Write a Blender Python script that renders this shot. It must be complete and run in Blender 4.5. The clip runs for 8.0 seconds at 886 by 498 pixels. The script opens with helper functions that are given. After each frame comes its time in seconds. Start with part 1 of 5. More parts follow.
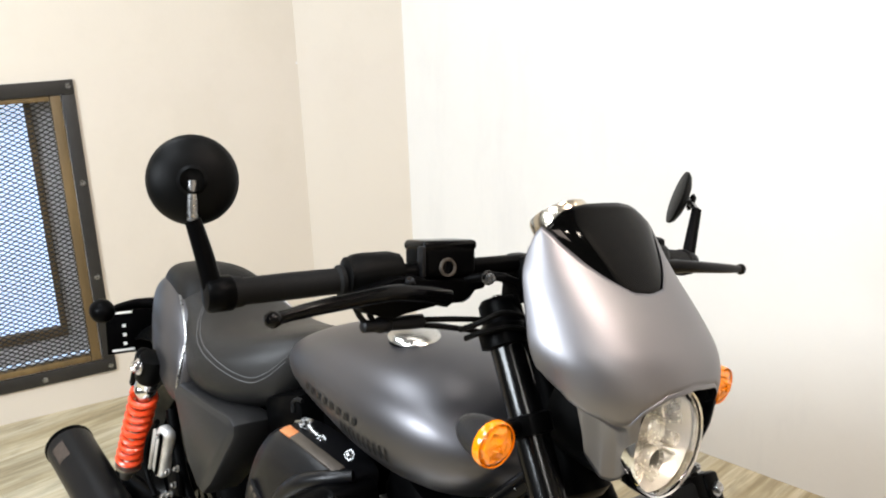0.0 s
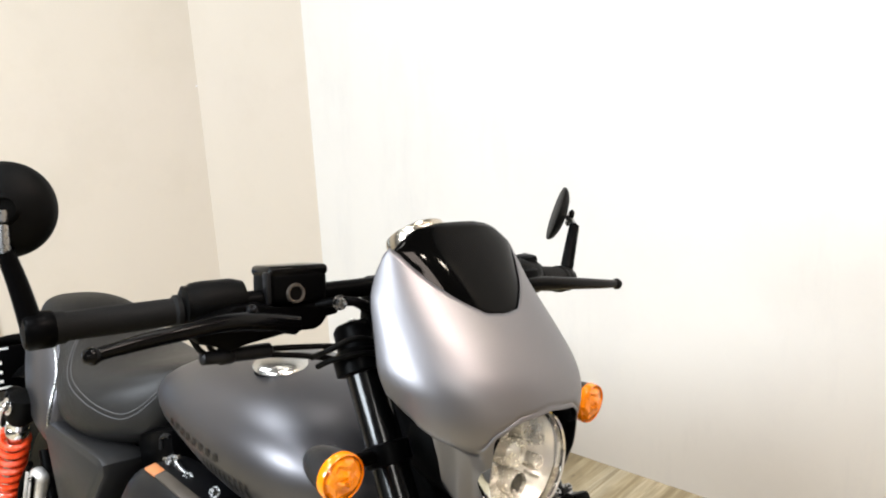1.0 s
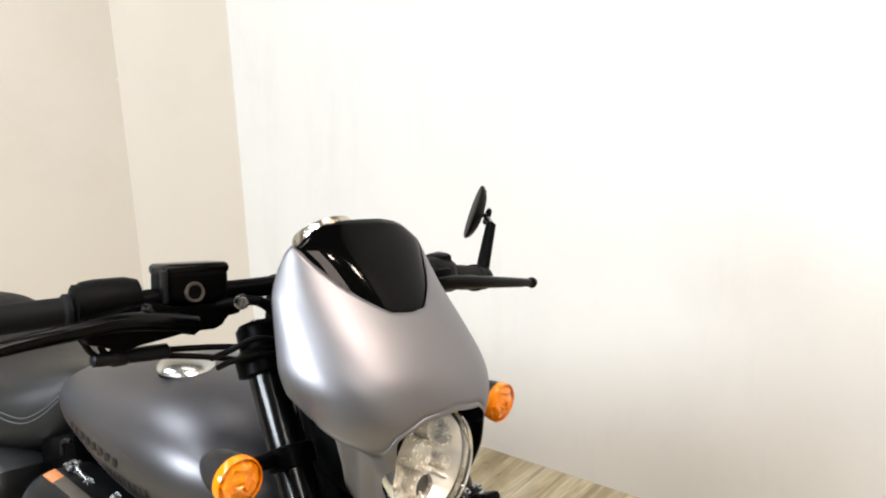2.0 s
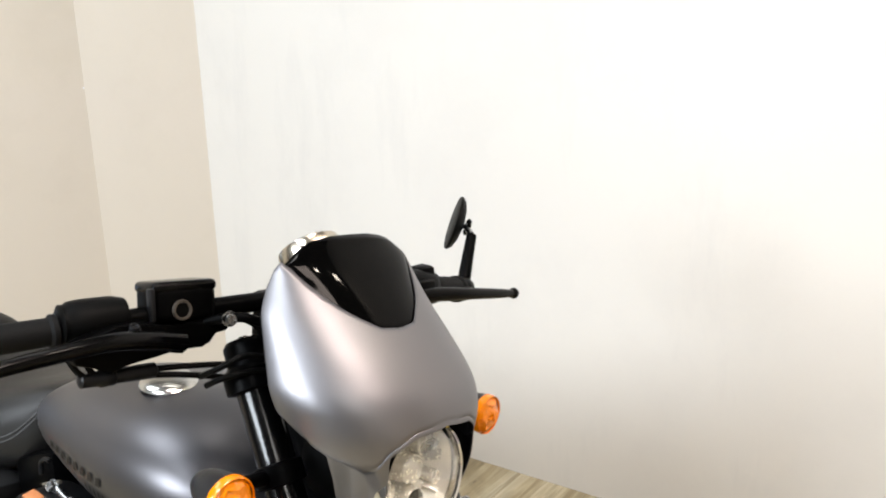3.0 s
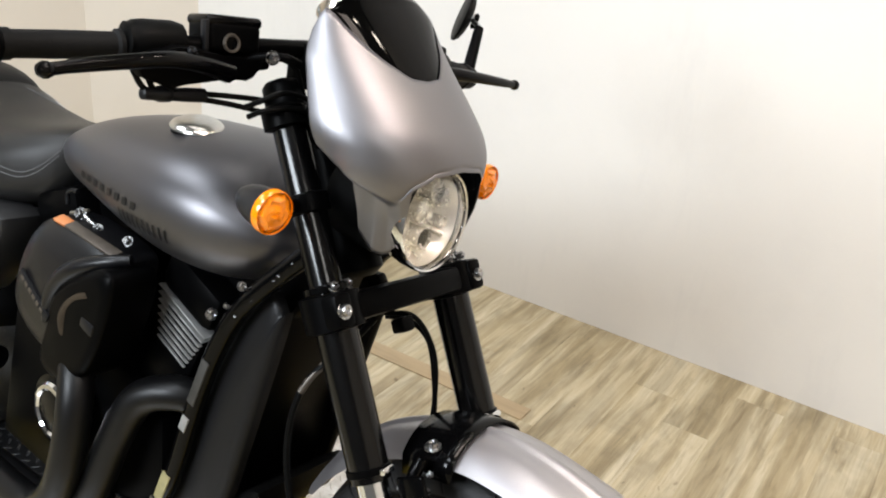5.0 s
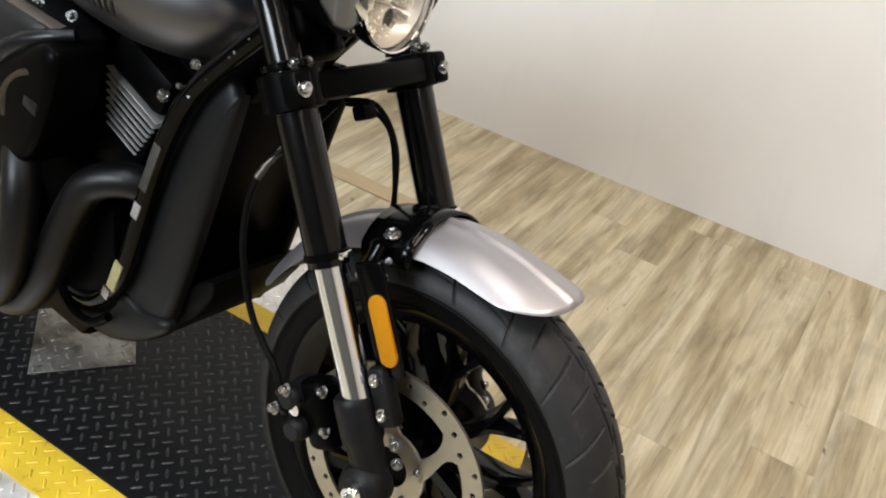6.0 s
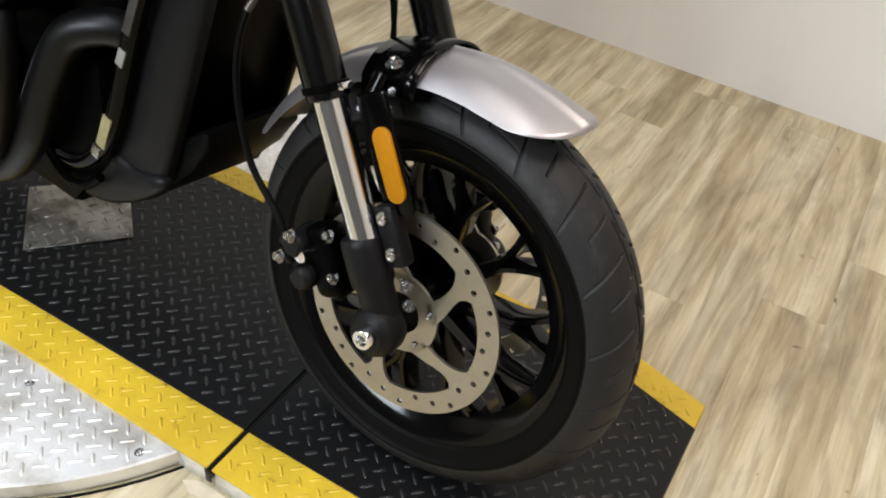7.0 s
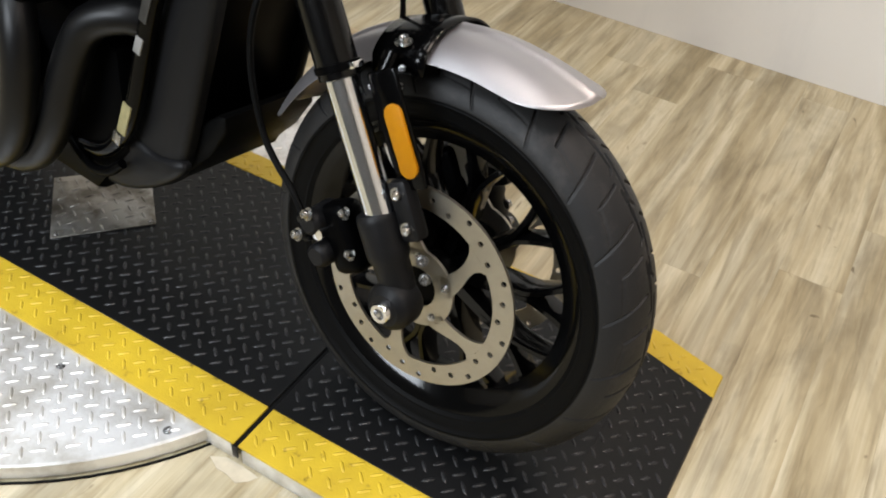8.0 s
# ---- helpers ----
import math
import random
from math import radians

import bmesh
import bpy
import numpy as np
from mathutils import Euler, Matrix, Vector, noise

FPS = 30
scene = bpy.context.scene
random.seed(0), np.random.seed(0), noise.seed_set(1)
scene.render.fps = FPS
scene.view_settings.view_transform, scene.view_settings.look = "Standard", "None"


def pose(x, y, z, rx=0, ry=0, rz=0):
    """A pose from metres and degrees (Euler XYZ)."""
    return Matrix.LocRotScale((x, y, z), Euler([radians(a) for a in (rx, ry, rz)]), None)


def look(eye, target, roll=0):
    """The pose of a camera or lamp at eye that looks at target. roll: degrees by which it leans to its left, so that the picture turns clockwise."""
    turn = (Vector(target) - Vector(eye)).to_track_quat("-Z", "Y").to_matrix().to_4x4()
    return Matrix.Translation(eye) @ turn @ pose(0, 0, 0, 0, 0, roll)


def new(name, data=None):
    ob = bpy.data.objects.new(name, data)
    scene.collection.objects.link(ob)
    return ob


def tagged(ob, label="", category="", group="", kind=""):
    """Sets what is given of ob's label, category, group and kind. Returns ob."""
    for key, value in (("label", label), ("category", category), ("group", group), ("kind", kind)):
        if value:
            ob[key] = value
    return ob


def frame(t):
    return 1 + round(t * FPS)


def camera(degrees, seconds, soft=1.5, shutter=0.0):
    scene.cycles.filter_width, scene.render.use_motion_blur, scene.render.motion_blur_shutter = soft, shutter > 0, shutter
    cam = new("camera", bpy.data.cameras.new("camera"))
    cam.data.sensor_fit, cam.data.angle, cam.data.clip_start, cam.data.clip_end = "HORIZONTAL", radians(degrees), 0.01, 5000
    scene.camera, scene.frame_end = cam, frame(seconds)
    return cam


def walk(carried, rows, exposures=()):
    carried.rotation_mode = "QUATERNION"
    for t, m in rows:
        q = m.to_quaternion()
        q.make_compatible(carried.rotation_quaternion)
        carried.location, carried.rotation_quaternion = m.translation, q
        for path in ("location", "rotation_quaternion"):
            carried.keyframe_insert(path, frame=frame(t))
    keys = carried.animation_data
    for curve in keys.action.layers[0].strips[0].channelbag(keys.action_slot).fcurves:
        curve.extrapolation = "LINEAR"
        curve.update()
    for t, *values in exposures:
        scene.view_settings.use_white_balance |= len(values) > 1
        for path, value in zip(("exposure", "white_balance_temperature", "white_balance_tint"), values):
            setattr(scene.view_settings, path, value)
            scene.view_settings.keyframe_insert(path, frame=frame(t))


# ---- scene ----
cam = camera(52.97, 8.0, soft=2.0)
# seconds, x, y, z, then the turn about x, y, z in degrees
ROWS = [
    (0.0, 0.3193, -0.6585, 1.3793, 73.46, 2.15, 45.19),
    (0.5, 0.3474, -0.6083, 1.3737, 73.71, 2.84, 42.60),
    (1.0, 0.3680, -0.5671, 1.3686, 74.55, 2.70, 40.76),
    (1.5, 0.3819, -0.5516, 1.3643, 73.71, 1.37, 39.47),
    (2.0, 0.3864, -0.5330, 1.3615, 74.37, 1.51, 36.95),
    (3.5, 0.3571, -0.5811, 1.3782, 74.12, 0.87, 33.94),
    (4.0, 0.3694, -0.6489, 1.3716, 72.52, -0.10, 33.21),
    (4.5, 0.3824, -0.6917, 1.3392, 69.17, -2.59, 33.35),
    (5.8, 0.3815, -0.7214, 1.2479, 57.24, -7.43, 32.73),
    (6.0, 0.3885, -0.7232, 1.2250, 55.44, -7.94, 32.05),
    (6.5, 0.3913, -0.7200, 1.1692, 52.16, -6.60, 29.32),
    (7.0, 0.3926, -0.7377, 1.1234, 49.62, -6.37, 30.41),
    (7.5, 0.4037, -0.7418, 1.1152, 48.62, -5.89, 29.55),
    (8.0, 0.4167, -0.7582, 1.1254, 48.87, -4.32, 30.55),
]
walk(cam, [(t, pose(x, y, z, rx, ry, rz)) for t, x, y, z, rx, ry, rz in ROWS],
     exposures=((0.0, 0.14), (2.0, 0.08), (3.5, -0.06), (4.5, -0.02), (6.0, -0.2), (6.5, -0.32), (7.5, -0.32), (8.0, -0.3)))

# ---- light ----
world = bpy.data.worlds.new("world")
scene.world = world
world.use_nodes = True
bg = world.node_tree.nodes["Background"]
bg.inputs["Color"].default_value = (0.75, 0.86, 1.0, 1)
bg.inputs["Strength"].default_value = 1.0


def area(name, eye, target, sx, sy, watts, colour):
    data = bpy.data.lights.new(name, "AREA")
    data.shape, data.size, data.size_y, data.energy, data.color = "RECTANGLE", sx, sy, watts, colour
    ob = new(name, data)
    ob.matrix_world = look(eye, target)
    return ob


CEILING_WHITE = (1.0, 0.965, 0.92)
COOL_WHITE = (0.86, 0.93, 1.0)
WARM_WHITE = (1.0, 0.88, 0.74)
PINK_WHITE = (1.0, 0.84, 0.75)
# two small warm lamps match windscreen glints; the rest are added fill and highlights
for x, y, sx, sy, watts, tint in ((0.83, 0.86, 0.07, 0.12, 8, WARM_WHITE), (0.95, 0.15, 0.5, 0.8, 37, PINK_WHITE), (0.86, 1.40, 0.06, 0.10, 4, WARM_WHITE), (-0.1, 0.15, 0.16, 0.55, 10, CEILING_WHITE), (-0.9, 0.75, 1.2, 0.16, 4, CEILING_WHITE), (-1.75, -0.4, 0.9, 0.8, 30, COOL_WHITE), (-0.45, -1.25, 0.9, 0.6, 42, COOL_WHITE), (1.9, -1.3, 1.2, 0.3, 25, CEILING_WHITE)):
    area("unseen_overhead_light", (x, y, 2.76), (x, y, 0), sx, sy, watts, tint)
# cool panel added out of view for the highlights on fairing and tank
area("added_south_light", (-1.0, -2.8, 2.1), (-0.7, 0.0, 1.0), 1.5, 0.8, 150, (0.86, 0.93, 1.0))

# ---- materials ----
def material(name, colour, rough=0.5, metal=0.0, var=0.12, scale=30.0, bump=0.0, bump_scale=200.0, stretch=(1, 1, 1), coat=0.0, emit=0.0, transmission=0.0, spec=0.5, island=0.0, rough_var=0.12):
    m = bpy.data.materials.new(name)
    m.use_nodes = True
    n, l = m.node_tree.nodes, m.node_tree.links
    b = n["Principled BSDF"]
    b.inputs["Roughness"].default_value, b.inputs["Metallic"].default_value = rough, metal
    b.inputs["Coat Weight"].default_value, b.inputs["Coat Roughness"].default_value = coat, 0.1
    b.inputs["Transmission Weight"].default_value = transmission
    b.inputs["Specular IOR Level"].default_value = spec
    co = n.new("ShaderNodeTexCoord")
    mp = n.new("ShaderNodeMapping")
    mp.inputs["Scale"].default_value = stretch
    l.new(co.outputs["Object"], mp.inputs["Vector"])
    big = n.new("ShaderNodeTexNoise")
    big.inputs["Scale"].default_value, big.inputs["Detail"].default_value = scale, 4
    l.new(mp.outputs["Vector"], big.inputs["Vector"])
    fine = n.new("ShaderNodeTexNoise")
    fine.inputs["Scale"].default_value, fine.inputs["Detail"].default_value = bump_scale, 3
    l.new(mp.outputs["Vector"], fine.inputs["Vector"])
    mix = n.new("ShaderNodeMix")
    mix.data_type, mix.blend_type = "RGBA", "MIX"
    mix.inputs["A"].default_value = (*[c * (1 - var) for c in colour], 1)
    mix.inputs["B"].default_value = (*[min(1, c * (1 + var)) for c in colour], 1)
    l.new(big.outputs["Fac"], mix.inputs["Factor"])
    out = mix.outputs["Result"]
    if island:
        geo = n.new("ShaderNodeNewGeometry")
        hsv = n.new("ShaderNodeHueSaturation")
        mr = n.new("ShaderNodeMapRange")
        mr.inputs["To Min"].default_value, mr.inputs["To Max"].default_value = 1 - island, 1 + island
        l.new(geo.outputs["Random Per Island"], mr.inputs["Value"])
        l.new(mr.outputs["Result"], hsv.inputs["Value"])
        l.new(out, hsv.inputs["Color"])
        out = hsv.outputs["Color"]
    l.new(out, b.inputs["Base Color"])
    rr = n.new("ShaderNodeMapRange")
    rr.inputs["To Min"].default_value, rr.inputs["To Max"].default_value = max(0.02, rough - rough_var), min(1, rough + rough_var)
    l.new(fine.outputs["Fac"], rr.inputs["Value"])
    l.new(rr.outputs["Result"], b.inputs["Roughness"])
    if bump:
        bp = n.new("ShaderNodeBump")
        bp.inputs["Strength"].default_value, bp.inputs["Distance"].default_value = bump, 0.002
        l.new(fine.outputs["Fac"], bp.inputs["Height"])
        l.new(bp.outputs["Normal"], b.inputs["Normal"])
    if emit:
        b.inputs["Emission Color"].default_value = (*colour, 1)
        b.inputs["Emission Strength"].default_value = emit
    return m


def wood_floor():
    m = material("vinyl_wood_plank", (0.4, 0.3, 0.18), 0.42, bump=0.12, bump_scale=60)
    n, l = m.node_tree.nodes, m.node_tree.links
    b = n["Principled BSDF"]
    co = n.new("ShaderNodeTexCoord")
    info = n.new("ShaderNodeObjectInfo")
    add = n.new("ShaderNodeVectorMath")
    add.operation = "MULTIPLY_ADD"
    add.inputs[1].default_value = (37.0, 23.0, 11.0)
    l.new(info.outputs["Random"], add.inputs[0])
    l.new(co.outputs["Object"], add.inputs[2])

    def streaks(sx, sy, scale, detail, distortion):
        st = n.new("ShaderNodeMapping")
        st.inputs["Scale"].default_value = (sx, sy, 1)
        l.new(add.outputs["Vector"], st.inputs["Vector"])
        t = n.new("ShaderNodeTexNoise")
        t.inputs["Scale"].default_value, t.inputs["Detail"].default_value, t.inputs["Distortion"].default_value = scale, detail, distortion
        t.inputs["Roughness"].default_value = 0.62
        l.new(st.outputs["Vector"], t.inputs["Vector"])
        return t.outputs["Fac"]

    def ramp(fac, stops):
        r = n.new("ShaderNodeValToRGB")
        e = r.color_ramp.elements
        e[0].position, e[0].color = stops[0][0], (*stops[0][1], 1)
        e[1].position, e[1].color = stops[-1][0], (*stops[-1][1], 1)
        for p, c in stops[1:-1]:
            e.new(p).color = (*c, 1)
        l.new(fac, r.inputs["Fac"])
        return r.outputs["Color"]

    def mix(mode, fac, a_, b_):
        k = n.new("ShaderNodeMix")
        k.data_type, k.blend_type = "RGBA", mode
        k.inputs["Factor"].default_value = fac
        l.new(a_, k.inputs["A"])
        l.new(b_, k.inputs["B"])
        return k.outputs["Result"]

    base = ramp(streaks(14, 1.1, 1.0, 4, 0.6), [(0.36, (0.358, 0.294, 0.178)), (0.46, (0.46, 0.391, 0.256)), (0.53, (0.528, 0.462, 0.32)), (0.64, (0.60, 0.54, 0.398))])
    broad = ramp(streaks(19, 1.9, 1.0, 4, 0.8), [(0.39, (0.56, 0.54, 0.51)), (0.52, (1.0, 1.0, 1.0))])
    thin = ramp(streaks(52, 3.6, 1.0, 3, 0.5), [(0.36, (0.62, 0.59, 0.54)), (0.45, (1.0, 1.0, 1.0))])
    fine = ramp(streaks(150, 5.0, 1.0, 3, 0.15), [(0.30, (0.80, 0.785, 0.76)), (0.60, (1.0, 1.0, 1.0))])
    smoke = ramp(streaks(7, 3.0, 1.0, 6, 1.2), [(0.36, (0.62, 0.62, 0.62)), (0.54, (1.0, 1.0, 1.0))])
    knots = ramp(streaks(23, 10, 1.0, 2, 0.9), [(0.225, (0.26, 0.215, 0.16)), (0.29, (1.0, 1.0, 1.0))])
    out = mix("MULTIPLY", 0.5, mix("MULTIPLY", 0.55, mix("MULTIPLY", 0.75, base, fine), broad), thin)
    out = mix("MULTIPLY", 0.9, mix("MULTIPLY", 0.5, out, smoke), knots)
    hsv = n.new("ShaderNodeHueSaturation")
    mr = n.new("ShaderNodeMapRange")
    mr.inputs["To Min"].default_value, mr.inputs["To Max"].default_value = 0.94, 1.04
    l.new(info.outputs["Random"], mr.inputs["Value"])
    l.new(mr.outputs["Result"], hsv.inputs["Value"])
    hsv.inputs["Saturation"].default_value = 1.04
    l.new(out, hsv.inputs["Color"])
    l.new(hsv.outputs["Color"], b.inputs["Base Color"])
    return m


def glass(name, colour, rough=0.02, ior=1.45):
    m = bpy.data.materials.new(name)
    m.use_nodes = True
    b = m.node_tree.nodes["Principled BSDF"]
    b.inputs["Base Color"].default_value = (*colour, 1)
    b.inputs["Transmission Weight"].default_value, b.inputs["Roughness"].default_value, b.inputs["IOR"].default_value = 1.0, rough, ior
    return m


BEIGE = material("beige_wall_paint", (0.57, 0.512, 0.435), 0.6, var=0.03, scale=2.0, bump=0.12, bump_scale=90)
WALL = material("white_wall_paint", (0.69, 0.667, 0.63), 0.6, var=0.03, scale=2.0, bump=0.12, bump_scale=90)
# wall and ceiling out of view, kept dark to deepen the bike's reflections
DIMWALL = material("unseen_wall_dark_grey", (0.11, 0.108, 0.105), 0.7, var=0.06, scale=2.0)
CEIL = material("unseen_ceiling_dark_grey", (0.13, 0.125, 0.12), 0.8, var=0.03, scale=2.0)
PLANK = wood_floor()
SUBFLOOR = material("dusty_subfloor", (0.24, 0.19, 0.12), 0.7, var=0.2)
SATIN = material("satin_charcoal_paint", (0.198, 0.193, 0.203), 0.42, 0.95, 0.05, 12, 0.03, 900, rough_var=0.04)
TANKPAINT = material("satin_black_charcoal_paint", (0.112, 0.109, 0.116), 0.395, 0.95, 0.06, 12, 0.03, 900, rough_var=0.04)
FORKBLACK = material("gloss_black_fork_tube", (0.0012, 0.0012, 0.0013), 0.18, 0.0, 0.2, 60, rough_var=0.05, spec=0.28)
COVERGREY = material("satin_dark_cover", (0.003, 0.003, 0.0036), 0.34, 0.0, 0.12, 50, 0.1, 600, spec=0.24)
SIDEGREY = material("satin_grey_side_cover", (0.012, 0.012, 0.0125), 0.36, 0.0, 0.12, 50, 0.1, 600, spec=0.42)
PADBLACK = material("black_pad_vinyl", (0.003, 0.0029, 0.0028), 0.5, 0.0, 0.15, 40, 0.3, 500, spec=0.2)
GAUGECHROME = material("warm_bezel_chrome", (0.58, 0.52, 0.43), 0.22, 1.0, 0.1, 40, rough_var=0.06)
CAPCHROME = material("brushed_cap_chrome", (0.50, 0.49, 0.465), 0.22, 1.0, 0.05, 40, rough_var=0.06)
LABELBROWN = material("worn_brown_label", (0.05, 0.036, 0.028), 0.5, 0.2, 0.4, 80)
SIGNALGREY = material("dark_grey_signal_body", (0.012, 0.012, 0.013), 0.38, 0.0, 0.12, 60, 0.1, 600, spec=0.2)
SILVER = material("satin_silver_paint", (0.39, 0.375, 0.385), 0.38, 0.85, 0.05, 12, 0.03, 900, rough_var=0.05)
BLACK = material("black_satin_metal", (0.001, 0.001, 0.0011), 0.34, 0.0, 0.2, 60, 0.05, 400, spec=0.03)
GLOSS = material("gloss_black_enamel", (0.001, 0.001, 0.0011), 0.14, 0.0, 0.2, 60, rough_var=0.05, spec=0.12)
PLASTIC = material("black_plastic", (0.0018, 0.0018, 0.0018), 0.44, 0.0, 0.15, 80, 0.15, 700, spec=0.055)
GREYPLASTIC = material("dark_grey_plastic", (0.0065, 0.0065, 0.007), 0.38, 0.0, 0.12, 60, 0.1, 600, spec=0.13)
RUBBER = material("black_rubber", (0.006, 0.006, 0.006), 0.6, 0.0, 0.25, 40, 0.2, 350, spec=0.08)
TYRE = material("tyre_rubber", (0.0145, 0.0142, 0.0144), 0.5, 0.0, 0.25, 14, 0.2, 350, spec=0.2)
PIPE = material("satin_black_pipe", (0.0016, 0.0016, 0.0018), 0.4, 0.0, 0.15, 40, 0.05, 500, spec=0.24)
GRILLE = material("dull_wire_gauze", (0.030, 0.022, 0.014), 0.8, 0.0, 0.5, 60, 0.6, 400, spec=0.08)
LEATHER = material("black_seat_vinyl", (0.0085, 0.008, 0.0076), 0.43, 0.0, 0.15, 40, 0.35, 500, spec=0.33)
CHROME = material("chrome", (0.75, 0.75, 0.76), 0.08, 1.0, 0.03, 30, rough_var=0.04)
STEEL = material("brushed_steel", (0.385, 0.355, 0.30), 0.42, 1.0, 0.1, 60, 0.05, 300)
ZINC = material("zinc_bolt", (0.36, 0.36, 0.36), 0.28, 1.0, 0.1, 80)
FOOT = material("cast_black_fork_foot", (0.0055, 0.0055, 0.006), 0.42, 0.0, 0.2, 50, 0.15, 500, spec=0.15)
POLISHED = material("polished_fork_tube", (0.76, 0.79, 0.84), 0.13, 1.0, 0.03, 30, rough_var=0.05)
RIMPAINT = material("gloss_black_wheel_paint", (0.0015, 0.0015, 0.0016), 0.13, 0.0, 0.2, 60, rough_var=0.05, spec=0.2)
SIDEWALL = material("clean_tyre_sidewall", (0.0024, 0.0024, 0.0025), 0.5, 0.0, 0.2, 40, 0.15, 350, spec=0.06)
DULLORANGE = material("faded_orange_print", (0.42, 0.15, 0.05), 0.45, 0.0, 0.3, 60)
FIN = material("machined_fin_edge", (0.22, 0.22, 0.215), 0.4, 0.25, 0.08, 90)
AMBER = material("amber_lens", (0.78, 0.215, 0.001), 0.10, 0.0, 0.3, 150, 0.1, 300, coat=0.4, spec=0.5)
REFLECT = material("amber_reflector", (0.36, 0.145, 0.0015), 0.34, 0.0, 0.14, 90, 0.3, 500, spec=0.18)
ORANGE = material("orange_spring_enamel", (0.72, 0.058, 0.012), 0.3, 0.0, 0.1, 40, coat=0.3)
SMOKE = material("smoked_windscreen", (0.001, 0.001, 0.001), 0.05, 0.0, 0.05, 10, rough_var=0.02, spec=0.06)
LENS = glass("headlight_glass", (0.98, 0.98, 0.97))
BOWL = material("headlight_reflector", (0.66, 0.63, 0.57), 0.3, 0.75, 0.1, 60, rough_var=0.05)
DECK = material("black_tread_plate", (0.0052, 0.0053, 0.0057), 0.38, 0.0, 0.3, 25, 0.15, 300, spec=0.21)
YELLOW = material("yellow_safety_paint", (0.58, 0.405, 0.022), 0.45, 0.0, 0.12, 18, 0.15, 300)
ALU = material("aluminium_tread_plate", (0.84, 0.84, 0.84), 0.42, 0.7, 0.08, 14, 0.1, 250)
DULLALU = material("worn_tread_plate", (0.36, 0.35, 0.33), 0.42, 1.0, 0.25, 14, 0.15, 250)
IRON = material("rusty_black_iron", (0.022, 0.02, 0.018), 0.5, 0.3, 0.5, 14, 0.3, 150)
SASH = material("old_wood_sash", (0.12, 0.075, 0.026), 0.6, 0.0, 0.85, 16, 0.4, 120, stretch=(1, 1, 0.15))
JAMB = material("weathered_grey_jamb", (0.66, 0.66, 0.68), 0.6, var=0.15, scale=8)
WHITE = material("white_print", (0.8, 0.8, 0.78), 0.5, var=0.03)
INK = material("tank_print", (0.03, 0.03, 0.031), 0.46, 0.9, 0.1, spec=0.1)
STICKER = material("cream_sticker", (0.02, 0.019, 0.017), 0.55, var=0.6, scale=60)
PAPER = material("worn_white_label", (0.2, 0.195, 0.185), 0.5, var=0.3)
STICKERY = material("yellow_sticker", (0.24, 0.21, 0.10), 0.5, var=0.5, scale=60)
MIRROR = material("mirror_glass", (0.9, 0.9, 0.9), 0.02, 1.0, 0.01, rough_var=0.01)
COPPER = material("worn_bronze_trim", (0.075, 0.062, 0.05), 0.4, 0.4, 0.5, 25)
STITCH = material("grey_thread", (0.07, 0.07, 0.072), 0.7, var=0.1)
LUG = material("worn_black_lug", (0.02, 0.0205, 0.022), 0.3, 0.15, 0.4, 40, 0.1, 300, spec=0.4)
LAMPWHITE = material("lens_cup_chrome", (0.80, 0.77, 0.70), 0.25, 0.6, 0.12)
SKY = material("daylight_backdrop", (0.62, 0.77, 1.0), 0.9, emit=0.95, var=0.05, scale=3)

def dirty(m, scale, tint, lo, hi, detail=6, stretch=(1, 1, 1)):
    """Lays uneven stains over a material's colour: the noise below lo takes the full tint, above hi none."""
    n, l = m.node_tree.nodes, m.node_tree.links
    inlet = n["Principled BSDF"].inputs["Base Color"]
    old = inlet.links[0].from_socket
    co = n.new("ShaderNodeTexCoord")
    t = n.new("ShaderNodeTexNoise")
    t.inputs["Scale"].default_value, t.inputs["Detail"].default_value, t.inputs["Roughness"].default_value = scale, detail, 0.65
    mp = n.new("ShaderNodeMapping")
    mp.inputs["Scale"].default_value = stretch
    l.new(co.outputs["Object"], mp.inputs["Vector"])
    l.new(mp.outputs["Vector"], t.inputs["Vector"])
    r = n.new("ShaderNodeValToRGB")
    r.color_ramp.elements[0].position, r.color_ramp.elements[0].color = lo, (*tint, 1)
    r.color_ramp.elements[1].position, r.color_ramp.elements[1].color = hi, (1, 1, 1, 1)
    l.new(t.outputs["Fac"], r.inputs["Fac"])
    k = n.new("ShaderNodeMix")
    k.data_type, k.blend_type = "RGBA", "MULTIPLY"
    k.inputs["Factor"].default_value = 1.0
    l.new(old, k.inputs["A"])
    l.new(r.outputs["Color"], k.inputs["B"])
    l.new(k.outputs["Result"], inlet)


dirty(YELLOW, 40, (0.35, 0.33, 0.3), 0.30, 0.40)
dirty(YELLOW, 5, (0.84, 0.82, 0.8), 0.4, 0.6)
dirty(ALU, 9, (0.6, 0.57, 0.52), 0.36, 0.58)
dirty(DULLALU, 14, (0.45, 0.42, 0.38), 0.38, 0.55)
dirty(TYRE, 22, (1.9, 1.8, 1.7), 0.32, 0.45)
dirty(WALL, 2.6, (0.972, 0.972, 0.975), 0.36, 0.5)
dirty(WALL, 1.0, (0.955, 0.957, 0.962), 0.33, 0.45, 8, (5.5, 1, 1.1))
dirty(BEIGE, 3.0, (0.97, 0.967, 0.96), 0.36, 0.5)

